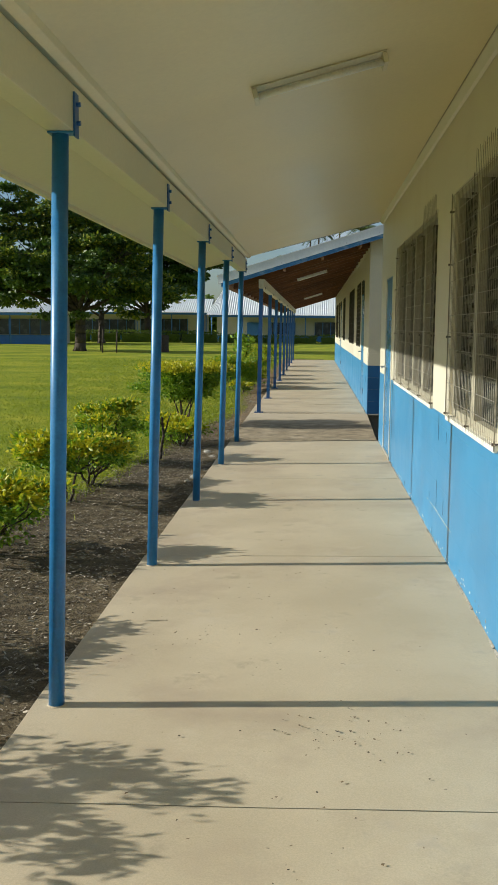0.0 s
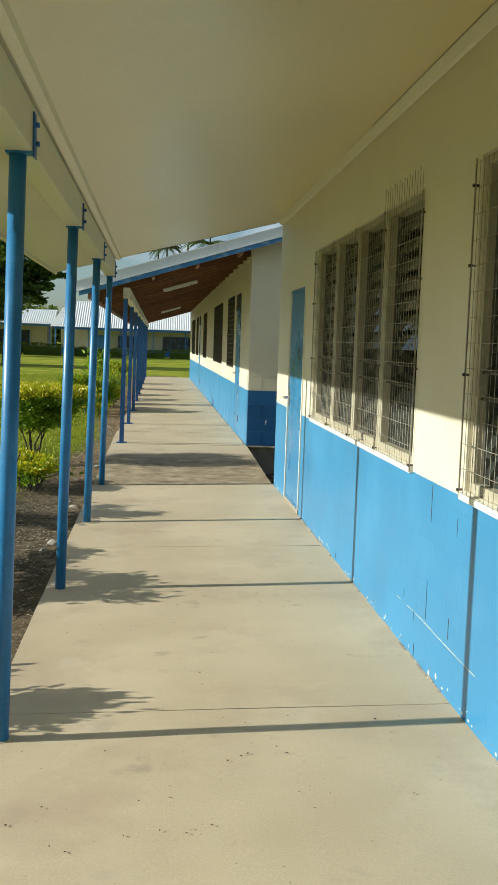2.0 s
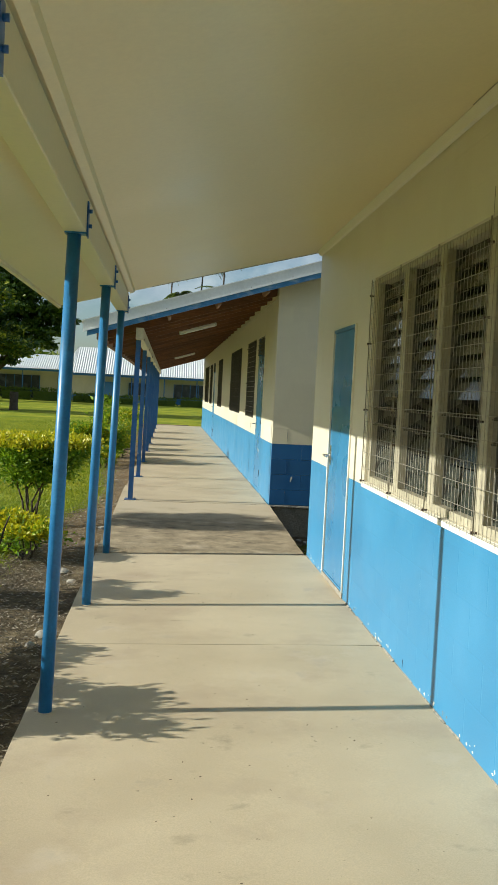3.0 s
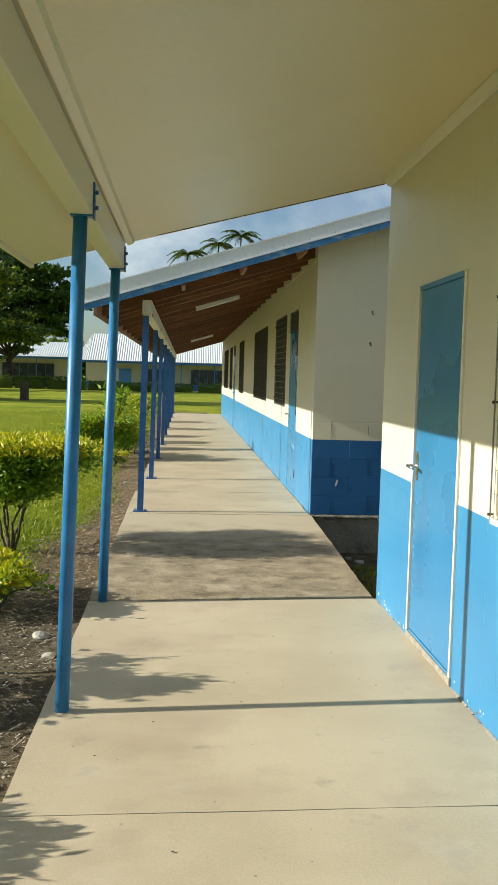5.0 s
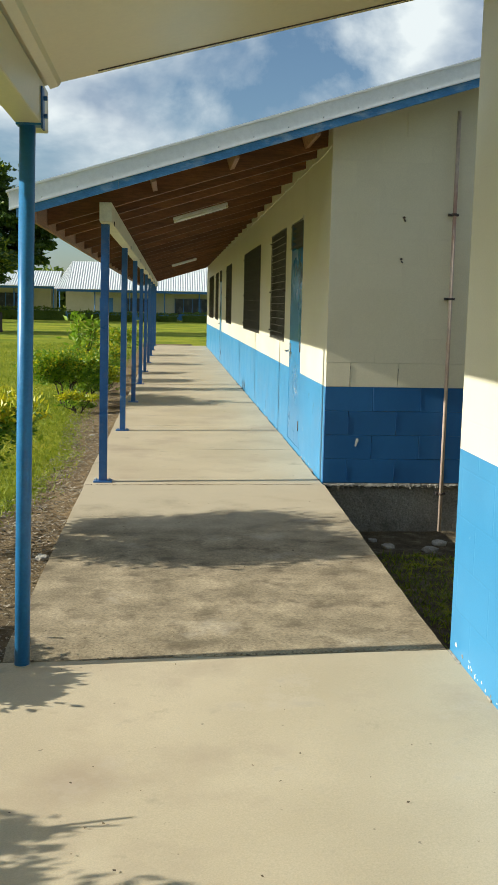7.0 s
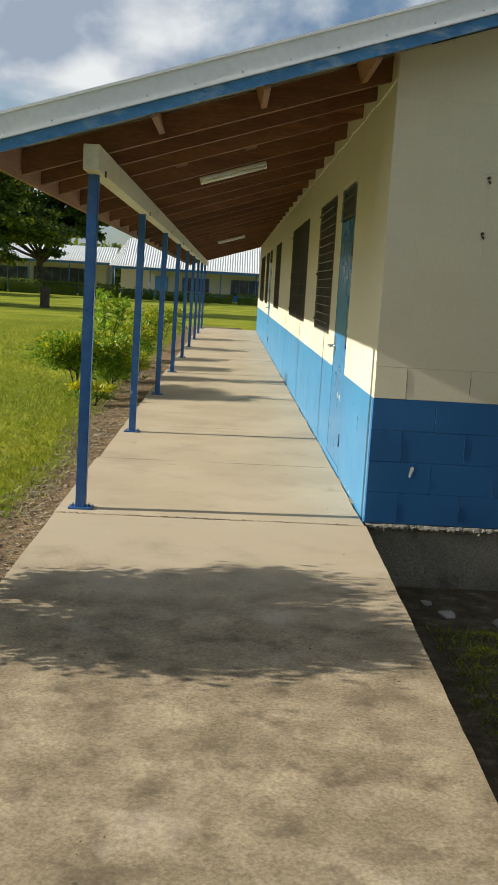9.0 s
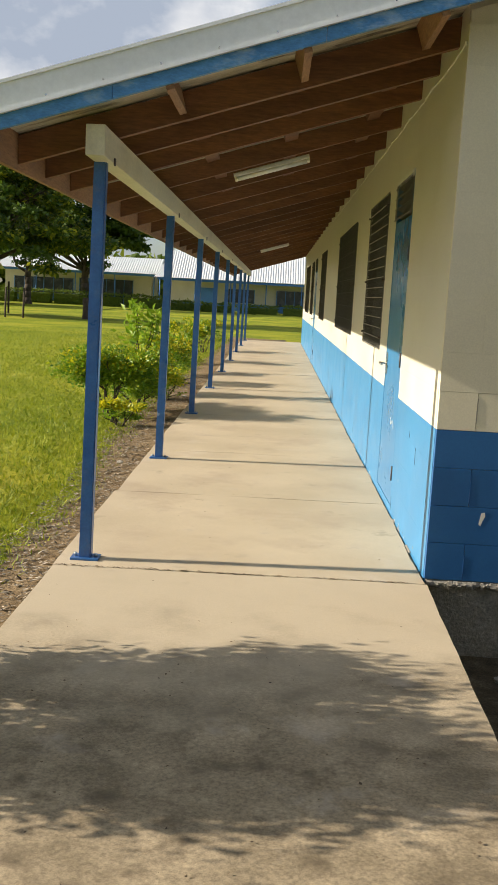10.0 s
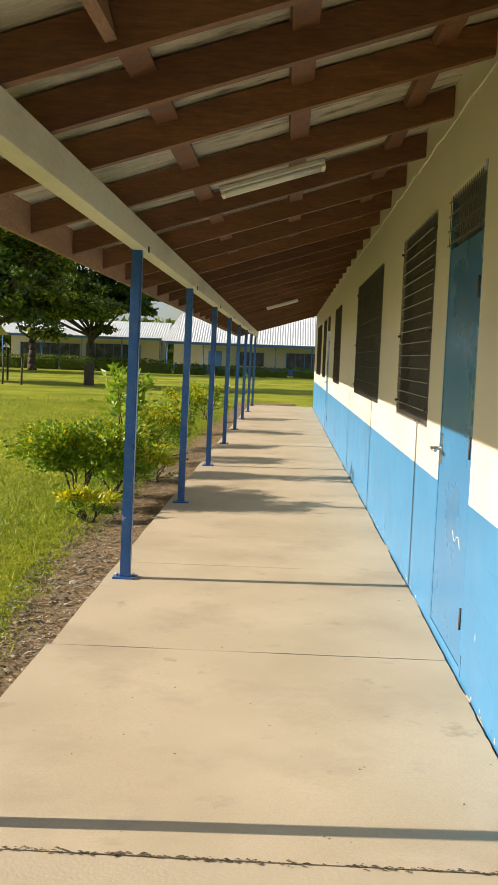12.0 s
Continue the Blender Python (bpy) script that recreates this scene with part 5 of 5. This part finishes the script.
def bed_litter():
    """Gravel, dry leaves and clods on the soil bed."""
    rnd = random.Random(21)
    vs, fs = [], []
    for _ in range(26000):
        y = rnd.uniform(3.0, 30)
        if y > 16 and rnd.random() < 0.35:
            continue
        e = soil_edge(y)
        x = rnd.uniform(e - 0.12, EDGE - 0.005)
        z = ground_z(x, y) + 0.004
        s = rnd.uniform(0.005, 0.02) * (1.5 if y > 15 and rnd.random() < 0.3 else 1.0)
        a = rnd.uniform(0, 6.3)
        b = len(vs)
        t = rnd.uniform(-0.6, 0.6)
        for i in range(4):
            q = a + i * math.pi / 2
            k = s if i % 2 == 0 else s * 0.45
            vs.append((x + k * math.cos(q), y + k * math.sin(q), z + 0.006 + k * t * math.cos(q) + rnd.uniform(-0.002, 0.004)))
        fs += [(b, b + 1, b + 2), (b, b + 2, b + 3)]
    tagged(new("bed_litter", raw_mesh("bed_litter", vs, fs, LITTER)), "dry leaves and gravel bits on soil", "litter", kind="stuff")


bed_litter()


def stones():
    rnd = random.Random(8)
    spots = [(-0.20, 10.3, 0.05), (-0.16, 14.9, 0.045), (-0.30, 12.4, 0.05), (-0.2, 12.0, 0.04), (-0.25, 10.1, 0.03), (2.32, 16.45, 0.05), (2.62, 16.30, 0.06), (2.24, 16.66, 0.035),
             (2.75, 16.55, 0.06), (-0.3, 20.4, 0.03), (-0.25, 26.0, 0.04)]
    for x, y, r in spots:
        bm = bmesh.new()
        bmesh.ops.create_icosphere(bm, subdivisions=2, radius=r)
        for v in bm.verts:
            v.co *= 1 + 0.35 * noise.noise(v.co * (1.3 / r) + Vector((x, y, 0)))
            v.co.z *= 0.55
        ob = tagged(part("stone", bm, STONE), "small pale rough stone lying on soil", "stone", "loose stones by the walkway")
        ob.matrix_basis = pose(x, y, ground_z(x, y) + r * 0.2, 0, 0, rnd.uniform(0, 360))


stones()


def fallen_branch():
    th = thing("fallen_branch", (-0.66, 28.3, ground_z(-0.66, 28.3) + 0.02), "dry pale branch lying on the soil bed", "branch")
    rnd = random.Random(4)
    bm = bmesh.new()
    limb(bm, (-0.35, 0, 0.0), (0.35, -0.5, 0.03), 0.022, 0.012, rnd, 4, 0.03)
    limb(bm, (0.0, -0.2, 0.02), (0.3, 0.15, 0.05), 0.012, 0.006, rnd, 3, 0.02)
    part("wood", bm, BARK, th)


fallen_branch()


def lawn():
    """Grass blades near the walkway; further off the ground's own texture takes over."""
    rng = np.random.default_rng(7)
    n = 430000
    y = 2.5 + 42 * rng.random(n) ** 1.35 + rng.normal(0, 1.2, n)
    x = -0.25 - (0.5 + 0.11 * y) * -np.log(rng.random(n) * 0.985 + 0.015)
    edge = np.interp(y, [3, 6, 9, 11, 13, 15.5, 17, 19, 21.5, 25, 45], [-1.45, -1.35, -1.2, -1.0, -0.85, -0.72, -0.47, -0.42, -0.62, -0.68, -0.6])
    clump = 0.5 + 0.5 * np.sin(x * 9.3 + 2.1 * np.sin(y * 5.1)) * np.sin(y * 7.7 + 1.7 * np.sin(x * 6.3))
    keep = (x < edge + 0.05 + rng.normal(0, 0.09, n)) & (rng.random(n) < 0.35 + 0.65 * clump)
    gx = 2.15 + rng.random(9000) * 1.6
    gy = 13.1 + rng.random(9000) * 3.1
    x, y = np.concatenate([x[keep], gx]), np.concatenate([y[keep], gy])
    n = len(x)
    z = np.array([ground_z(a, b) for a, b in zip(x, y)]) - 0.004
    h = rng.uniform(0.008, 0.030, n) * (1 + y * 0.012) * np.where(rng.random(n) < 0.25, 1.9, 1.0)
    a = rng.uniform(0, 2 * math.pi, n)
    lean = rng.normal(0, 0.7, (n, 2)) * h[:, None]
    wd = rng.uniform(0.0022, 0.0052, n) * (1 + y * 0.03)
    v = np.empty((n, 3, 3))
    v[:, 0] = np.stack([x - np.cos(a) * wd, y - np.sin(a) * wd, z], 1)
    v[:, 1] = np.stack([x + np.cos(a) * wd, y + np.sin(a) * wd, z], 1)
    v[:, 2] = np.stack([x + lean[:, 0], y + lean[:, 1], z + h], 1)
    me = bpy.data.meshes.new("grass")
    me.vertices.add(3 * n)
    me.vertices.foreach_set("co", v.reshape(-1))
    me.loops.add(3 * n)
    me.loops.foreach_set("vertex_index", np.arange(3 * n))
    me.polygons.add(n)
    me.polygons.foreach_set("loop_start", np.arange(0, 3 * n, 3))
    me.update()
    me.materials.append(BLADE)
    tagged(new("grass", me), "short mown bright green lawn grass", "grass", kind="stuff")


lawn()

# ---- trees ----


def broad_tree(x, y, trunk_h, trunk_r, crown, seed, leaves, warm, label, leaf=0.26):
    """crown: list of lobes (dx, dy, z, radius). Limbs run to each lobe; leaves gather on many twig ends round them."""
    rnd = random.Random(seed)
    th = thing("tree", (x, y, -0.1), label, "tree", "shade trees on the lawn")
    bm = bmesh.new()
    limb(bm, (0, 0, 0), (0.05, 0, trunk_h), trunk_r, trunk_r * 0.75, rnd, 5, trunk_r * 0.12, 12)
    for k in range(6):
        a = k * 1.05
        rod(bm, (math.cos(a) * trunk_r * 1.15, math.sin(a) * trunk_r * 1.15, 0), (math.cos(a) * trunk_r * 0.6, math.sin(a) * trunk_r * 0.6, 0.35), trunk_r * 0.22, 6, trunk_r * 0.22)
    part("trunk", bm, BARK, th)
    bm = bmesh.new()
    tips = []
    for dx, dy, z, r in crown:
        c = Vector((dx, dy, z))
        limb(bm, (0.05, 0, trunk_h * rnd.uniform(0.8, 1.0)), c, trunk_r * 0.36, trunk_r * 0.12, rnd, 5, 0.18)
        for _ in range(16):
            d = Vector((rnd.gauss(0, 1), rnd.gauss(0, 1), rnd.gauss(0, 0.42))).normalized()
            tip = c + d * r * rnd.uniform(0.5, 1.3)
            limb(bm, c, tip, trunk_r * 0.10, 0.01, rnd, 2, 0.06, 4)
            tips.append((tip, d, r))
    part("branchwork", bm, BARK, th)

    def place_of(pool):
        def place(rn):
            t, d, r = pool[rn.randrange(len(pool))]
            p = t + Vector((rn.gauss(0, 1), rn.gauss(0, 1), rn.gauss(0, 0.30))) * r * 0.19
            return p, d * 0.6
        return place

    n_w = int(leaves * warm)
    vs, fs = leaf_cloud(rnd, leaves - n_w, place_of(tips), leaf, 0.6, 0.2)
    piece("crown", raw_mesh("crown", vs, fs, LEAF_TREE), th)["label"] = "dark green broad leaves"
    # A share of yellowish leaves on the first half of the twigs.
    if n_w:
        vs, fs = leaf_cloud(rnd, n_w, place_of(tips[: max(8, len(tips) // 2)]), 0.24, 0.55, 0.2)
        piece("yellow_leaves", raw_mesh("yellow_leaves", vs, fs, LEAF_TREE_WARM), th)["label"] = "yellowish leaves"


broad_tree(-12.8, 57.0, 2.6, 0.34,
           [(-4.2, 0.5, 4.2, 1.9), (-2.2, -1.5, 5.4, 2.0), (0.2, 1.0, 6.3, 2.2), (2.4, -0.6, 5.3, 2.0), (3.4, 1.4, 4.0, 1.7), (-3.4, 1.0, 7.2, 1.9), (-1.4, 0.2, 8.2, 1.5), (-5.8, -0.6, 5.8, 1.8),
            (1.2, -2.0, 3.8, 1.6), (-2.6, -2.0, 3.6, 1.6), (-6.6, 0.5, 7.0, 1.5), (-0.8, -1.2, 4.8, 2.0), (-7.6, 0, 4.6, 1.6), (-4.4, 1.0, 8.7, 1.5), (2.6, 0.6, 6.9, 1.5)], 31, 70000, 0.24,
           "large spreading shade tree with dark and yellowish leaves")
broad_tree(-15.0, 92.6, 2.9, 0.34,
           [(-4.4, -1.5, 6.6, 2.8), (-2.4, -2.4, 8.4, 2.8), (0.5, -1.2, 9.6, 2.8), (3.0, -2.0, 7.6, 2.5), (4.0, -1.4, 5.9, 1.9), (-0.7, -2.4, 6.2, 2.6), (-6.0, -1.5, 8.8, 2.6), (0.0, -2.0, 11.4, 2.2),
            (-7.2, -1.5, 5.8, 2.3), (1.6, -1.0, 5.6, 2.2), (-3.0, -1.4, 5.2, 2.0), (2.6, -1.6, 9.4, 2.2), (-4.0, -1.4, 10.6, 2.4), (5.0, -1.4, 7.4, 1.6)], 32, 62000, 0.05,
           "large dense dark green shade tree behind the hedge", 0.42)


def stump():
    """Old sawn trunk left standing on the lawn."""
    th = thing("tree_stump", (-7.75, 57.0, -0.14), "short grey weathered tree stump standing on the lawn", "tree stump")
    rnd = random.Random(12)
    bm = bmesh.new()
    rings = []
    for z, r in ((0.0, 0.30), (0.10, 0.24), (0.35, 0.215), (0.7, 0.22), (0.92, 0.24), (1.04, 0.20)):
        rings.append([bm.verts.new((math.cos(a) * r * (1 + 0.13 * noise.noise(Vector((math.cos(a) * 2, math.sin(a) * 2, z)))), math.sin(a) * r, z + (rnd.uniform(-0.03, 0.03) if z > 1 else 0)))
                      for a in [6.2832 * i / 14 for i in range(14)]])
    for lo, hi in zip(rings, rings[1:]):
        for i in range(14):
            bm.faces.new((lo[i], lo[(i + 1) % 14], hi[(i + 1) % 14], hi[i]))
    bm.faces.new(rings[0][::-1])
    bm.faces.new(rings[-1])
    part("trunk", bm, BARK, th)


stump()
broad_tree(-17.5, 84.0, 2.5, 0.3,
           [(-2.5, 0, 5.0, 2.2), (0, 0, 6.0, 2.4), (2.4, 0, 4.8, 2.0), (0.5, -1, 3.8, 1.8)], 33, 9000, 0.1, "far shade tree behind the lawn")


def palm(x, y, h, seed, spread=2.6):
    rnd = random.Random(seed)
    th = thing("palm_tree", (x, y, -0.1), "tall coconut palm standing behind the far roof", "palm tree", "palms behind the far block")
    bm = bmesh.new()
    limb(bm, (0, 0, 0), (0.5, 0.2, h), 0.15, 0.085, rnd, 8, 0.04, 9)
    part("trunk", bm, BARK, th)
    top = Vector((0.5, 0.2, h))
    for k in range(20):
        a = 6.283 * k / 20 + rnd.uniform(-0.15, 0.15)
        rise = rnd.uniform(0.1, 1.4)
        vs, fs = [], []
        prev = None
        n = 26
        for i in range(n):
            t = i / (n - 1)
            c = top + Vector((math.cos(a), math.sin(a), 0)) * (spread * t) + Vector((0, 0, rise * 1.4 * t - 1.9 * t * t))
            side = Vector((-math.sin(a), math.cos(a), 0))
            ln_ = 0.55 * math.sin(math.pi * min(1, t * 0.9 + 0.12))
            for s in (-1, 1):
                b = len(vs)
                tip = c + side * (s * ln_) + Vector((math.cos(a), math.sin(a), 0)) * 0.18 + Vector((0, 0, -0.28 * ln_ - rnd.uniform(0, 0.15)))
                w = Vector((math.cos(a), math.sin(a), 0)) * 0.10
                vs += [tuple(c - w), tuple(c + w), tuple(tip)]
                fs.append((b, b + 1, b + 2))
        piece("frond", raw_mesh("frond", vs, fs, LEAF_PALM), th)


palm(-0.1, 120.0, 15.6, 41, 2.3)
palm(3.5, 121.0, 17.0, 42, 2.6)
palm(6.0, 119.0, 17.8, 43, 2.6)
palm(5.6, 115.0, 13.0, 44, 3.3)
palm(0.8, 114.0, 12.3, 45, 1.9)
palm(-3.0, 116.0, 9.5, 46, 1.3)

# ---- hedges and far lawn things ----


def hedge(x0, x1, y0, y1, h, n, seed, label):
    rnd = random.Random(seed)
    th = thing("hedge", ((x0 + x1) / 2, (y0 + y1) / 2, -0.25), label, "hedge", "clipped hedges along the far edge of the lawn")
    bm = bmesh.new()
    cx, cy = (x1 - x0) / 2, (y1 - y0) / 2
    box(bm, (-cx + 0.1, -cy + 0.1, 0), (cx - 0.1, cy - 0.1, h * 0.86), bevel=0.12)
    part("core", bm, LEAF_HEDGE, th)

    def place(r):
        p = Vector((r.uniform(-cx, cx), r.uniform(-cy, cy), r.uniform(0.05, h)))
        f = r.randrange(3)
        if f == 0:
            p.y = -cy + r.gauss(0, 0.06)
        elif f == 1:
            p.z = h + r.gauss(0, 0.05) + 0.08 * noise.noise(Vector((p.x * 0.8, seed, 0)))
        return p, Vector((0, -0.3, 0.4))
    vs, fs = leaf_cloud(rnd, n, place, 0.16, 0.6, 0.3)
    piece("foliage", raw_mesh("foliage", vs, fs, LEAF_HEDGE), th)


x = -24.0
rnd_h = random.Random(77)
k = 0
while x < 6.5:
    l = rnd_h.uniform(2.6, 4.2)
    hedge(x, x + l, 90.4 + rnd_h.uniform(-0.3, 0.3), 91.6, (rnd_h.uniform(1.1, 1.25) if x < -9 else rnd_h.uniform(0.8, 0.95)), 900, 100 + k, "low clipped green hedge before a far building")
    x += l + (rnd_h.uniform(0.02, 0.12) if x < -9 else rnd_h.uniform(0.05, 0.3))
    k += 1


def lawn_edge():
    bm = bmesh.new()
    box(bm, (-60, 89.0, -0.35), (30, 90.0, -0.17))
    structure("pavement_far", bm, CONCRETE_OLD, "far concrete footpath before the hedge", "footpath")


lawn_edge()


def stakes():
    for x in (-10.9, -10.1):
        th = thing("wooden_stake", (x, 54.5, -0.12), "thin wooden stake standing in the lawn", "stake", "stakes in the lawn")
        bm = bmesh.new()
        rod(bm, (0, 0, 0), (0.03, 0, 1.35), 0.045, 7)
        part("pole", bm, BARK, th)
    th = thing("wooden_stake", (-12.0, 59.0, -0.12), "thin wooden stake standing in the lawn", "stake", "stakes in the lawn")
    bm = bmesh.new()
    rod(bm, (0, 0, 0), (0.0, 0, 1.6), 0.05, 7)
    part("pole", bm, BARK, th)


stakes()

# ---- far buildings ----


def far_building(x0, x1, y0, depth, eave, ridge, base, openings, label, hip_left=False, band=0.9, ribs=0.22):
    """A long school block seen across the lawn: walls, blue dado, windows, doors, corrugated roof."""
    th = thing("school_building", ((x0 + x1) / 2, y0, base), label, "building", "school blocks across the lawn")
    cx = (x1 - x0) / 2
    bm = bmesh.new()
    box(bm, (-cx + 0.6, 1.6, 0), (cx - 0.6, depth - 0.6, eave - base - 0.03))
    part("wall", bm, FAR_WALL, th)
    bm = bmesh.new()
    box(bm, (-cx + 0.58, 1.57, 0), (cx - 0.58, 1.598, band))
    part("dado", bm, FAR_BLUE, th, "blue painted lower wall")
    for kind, a, b, z0, z1 in openings:
        bm = bmesh.new()
        box(bm, (a - (x0 + cx), 1.50, z0), (b - (x0 + cx), 1.566, z1))
        if kind == "door":
            part("door", bm, FAR_BLUE, th)
        else:
            w = part("window", bm, FAR_DARK, th)
            m = max(2, int((b - a) / 0.8))
            for i in range(m + 1):
                bm = bmesh.new()
                xx = a - (x0 + cx) + (b - a) * i / m
                box(bm, (xx - 0.03, 1.46, z0 - 0.03), (xx + 0.03, 1.498, z1 + 0.03))
                part("mullion", bm, FAR_BLUE, w)
    bm = bmesh.new()
    box(bm, (-cx, -0.02, eave - base - 0.16), (cx, 0.02, eave - base + 0.04))
    part("fascia", bm, FAR_BLUE, th, "blue eave fascia")
    for i in range(max(2, int((x1 - x0) / 3.2)) + 1):
        bm = bmesh.new()
        xx = -cx + 0.2 + (2 * cx - 0.4) * i / max(2, int((x1 - x0) / 3.2))
        rod(bm, (xx, 0.25, 0), (xx, 0.25, eave - base - 0.1), 0.05, 8)
        part("post", bm, FAR_BLUE, th)
    n = int((x1 - x0 + 0.6) / ribs) * 2
    vs, fs = [], []
    ins = depth / 2 * 0.28 if hip_left else 0
    for i in range(n + 1):
        t = i / n
        xx = -cx - 0.3 + (2 * cx + 0.6) * t
        h = 0.045 * (i % 2)
        xr = max(xx, -cx - 0.3 + ins)
        vs += [(xx, -0.08, eave - base + 0.05 + h), (xr, depth / 2, ridge - base + h), (xx, depth + 0.3, eave - base + h)]
    for i in range(n):
        for j in range(2):
            a = i * 3 + j
            fs.append((a, a + 1, a + 4, a + 3))
    piece("roof", raw_mesh("roof", vs, fs, ROOF_WHITE), th)["label"] = "white corrugated metal roof"
    if not hip_left:
        for s in (-1, 1):
            bm = bmesh.new()
            prism(bm, [(1.6, eave - base - 0.03), (depth - 0.6, eave - base - 0.03), (depth / 2, ridge - base - 0.25)], "x", s * (cx - 0.6) - 0.04, s * (cx - 0.6) + 0.04)
            part("gable", bm, FAR_WALL, th)


far_building(-9.6, 16.0, 98.0, 9.0, 2.55, 5.25, -0.3, [("door", -5.9, -4.7, 0.0, 2.2), ("window", -3.4, -1.0, 1.0, 2.2), ("window", 1.0, 4.2, 0.85, 2.25), ("window", 6.0, 10.0, 0.85, 2.25)],
             "cream and blue school block with a white ribbed roof", hip_left=True)
far_building(-25.0, -10.1, 101.0, 7.0, 2.8, 4.35, -0.3, [("window", -17.4, -12.4, 0.2, 2.5), ("window", -23.5, -18.0, 0.8, 2.4)], "low cream school block with a pale metal roof")
far_building(-46.0, -19.3, 75.0, 8.0, 2.35, 3.7, -0.3, [("window", -30, -19.9, 1.0, 2.2), ("window", -44, -32, 1.0, 2.2)], "long dark-fronted school block with a blue lower wall", band=0.95)


def far_woods():
    """Uneven band of far trees along the horizon."""
    rnd = random.Random(55)

    def place(r):
        x = r.uniform(-120, 60)
        hgt = 4.2 + 2.6 * noise.noise(Vector((x * 0.09, 0, 0))) + 1.5 * noise.noise(Vector((x * 0.33, 4, 0)))
        return Vector((x, 128 + r.uniform(-3, 3), r.uniform(0, max(1.0, hgt)))), Vector((0, -0.5, 0.3))
    vs, fs = leaf_cloud(rnd, 14000, place, 1.3, 0.7, 0.3)
    tagged(new("far_trees", raw_mesh("far_trees", vs, fs, LEAF_HEDGE)), "distant dark green tree line", "trees", kind="stuff")


far_woods()
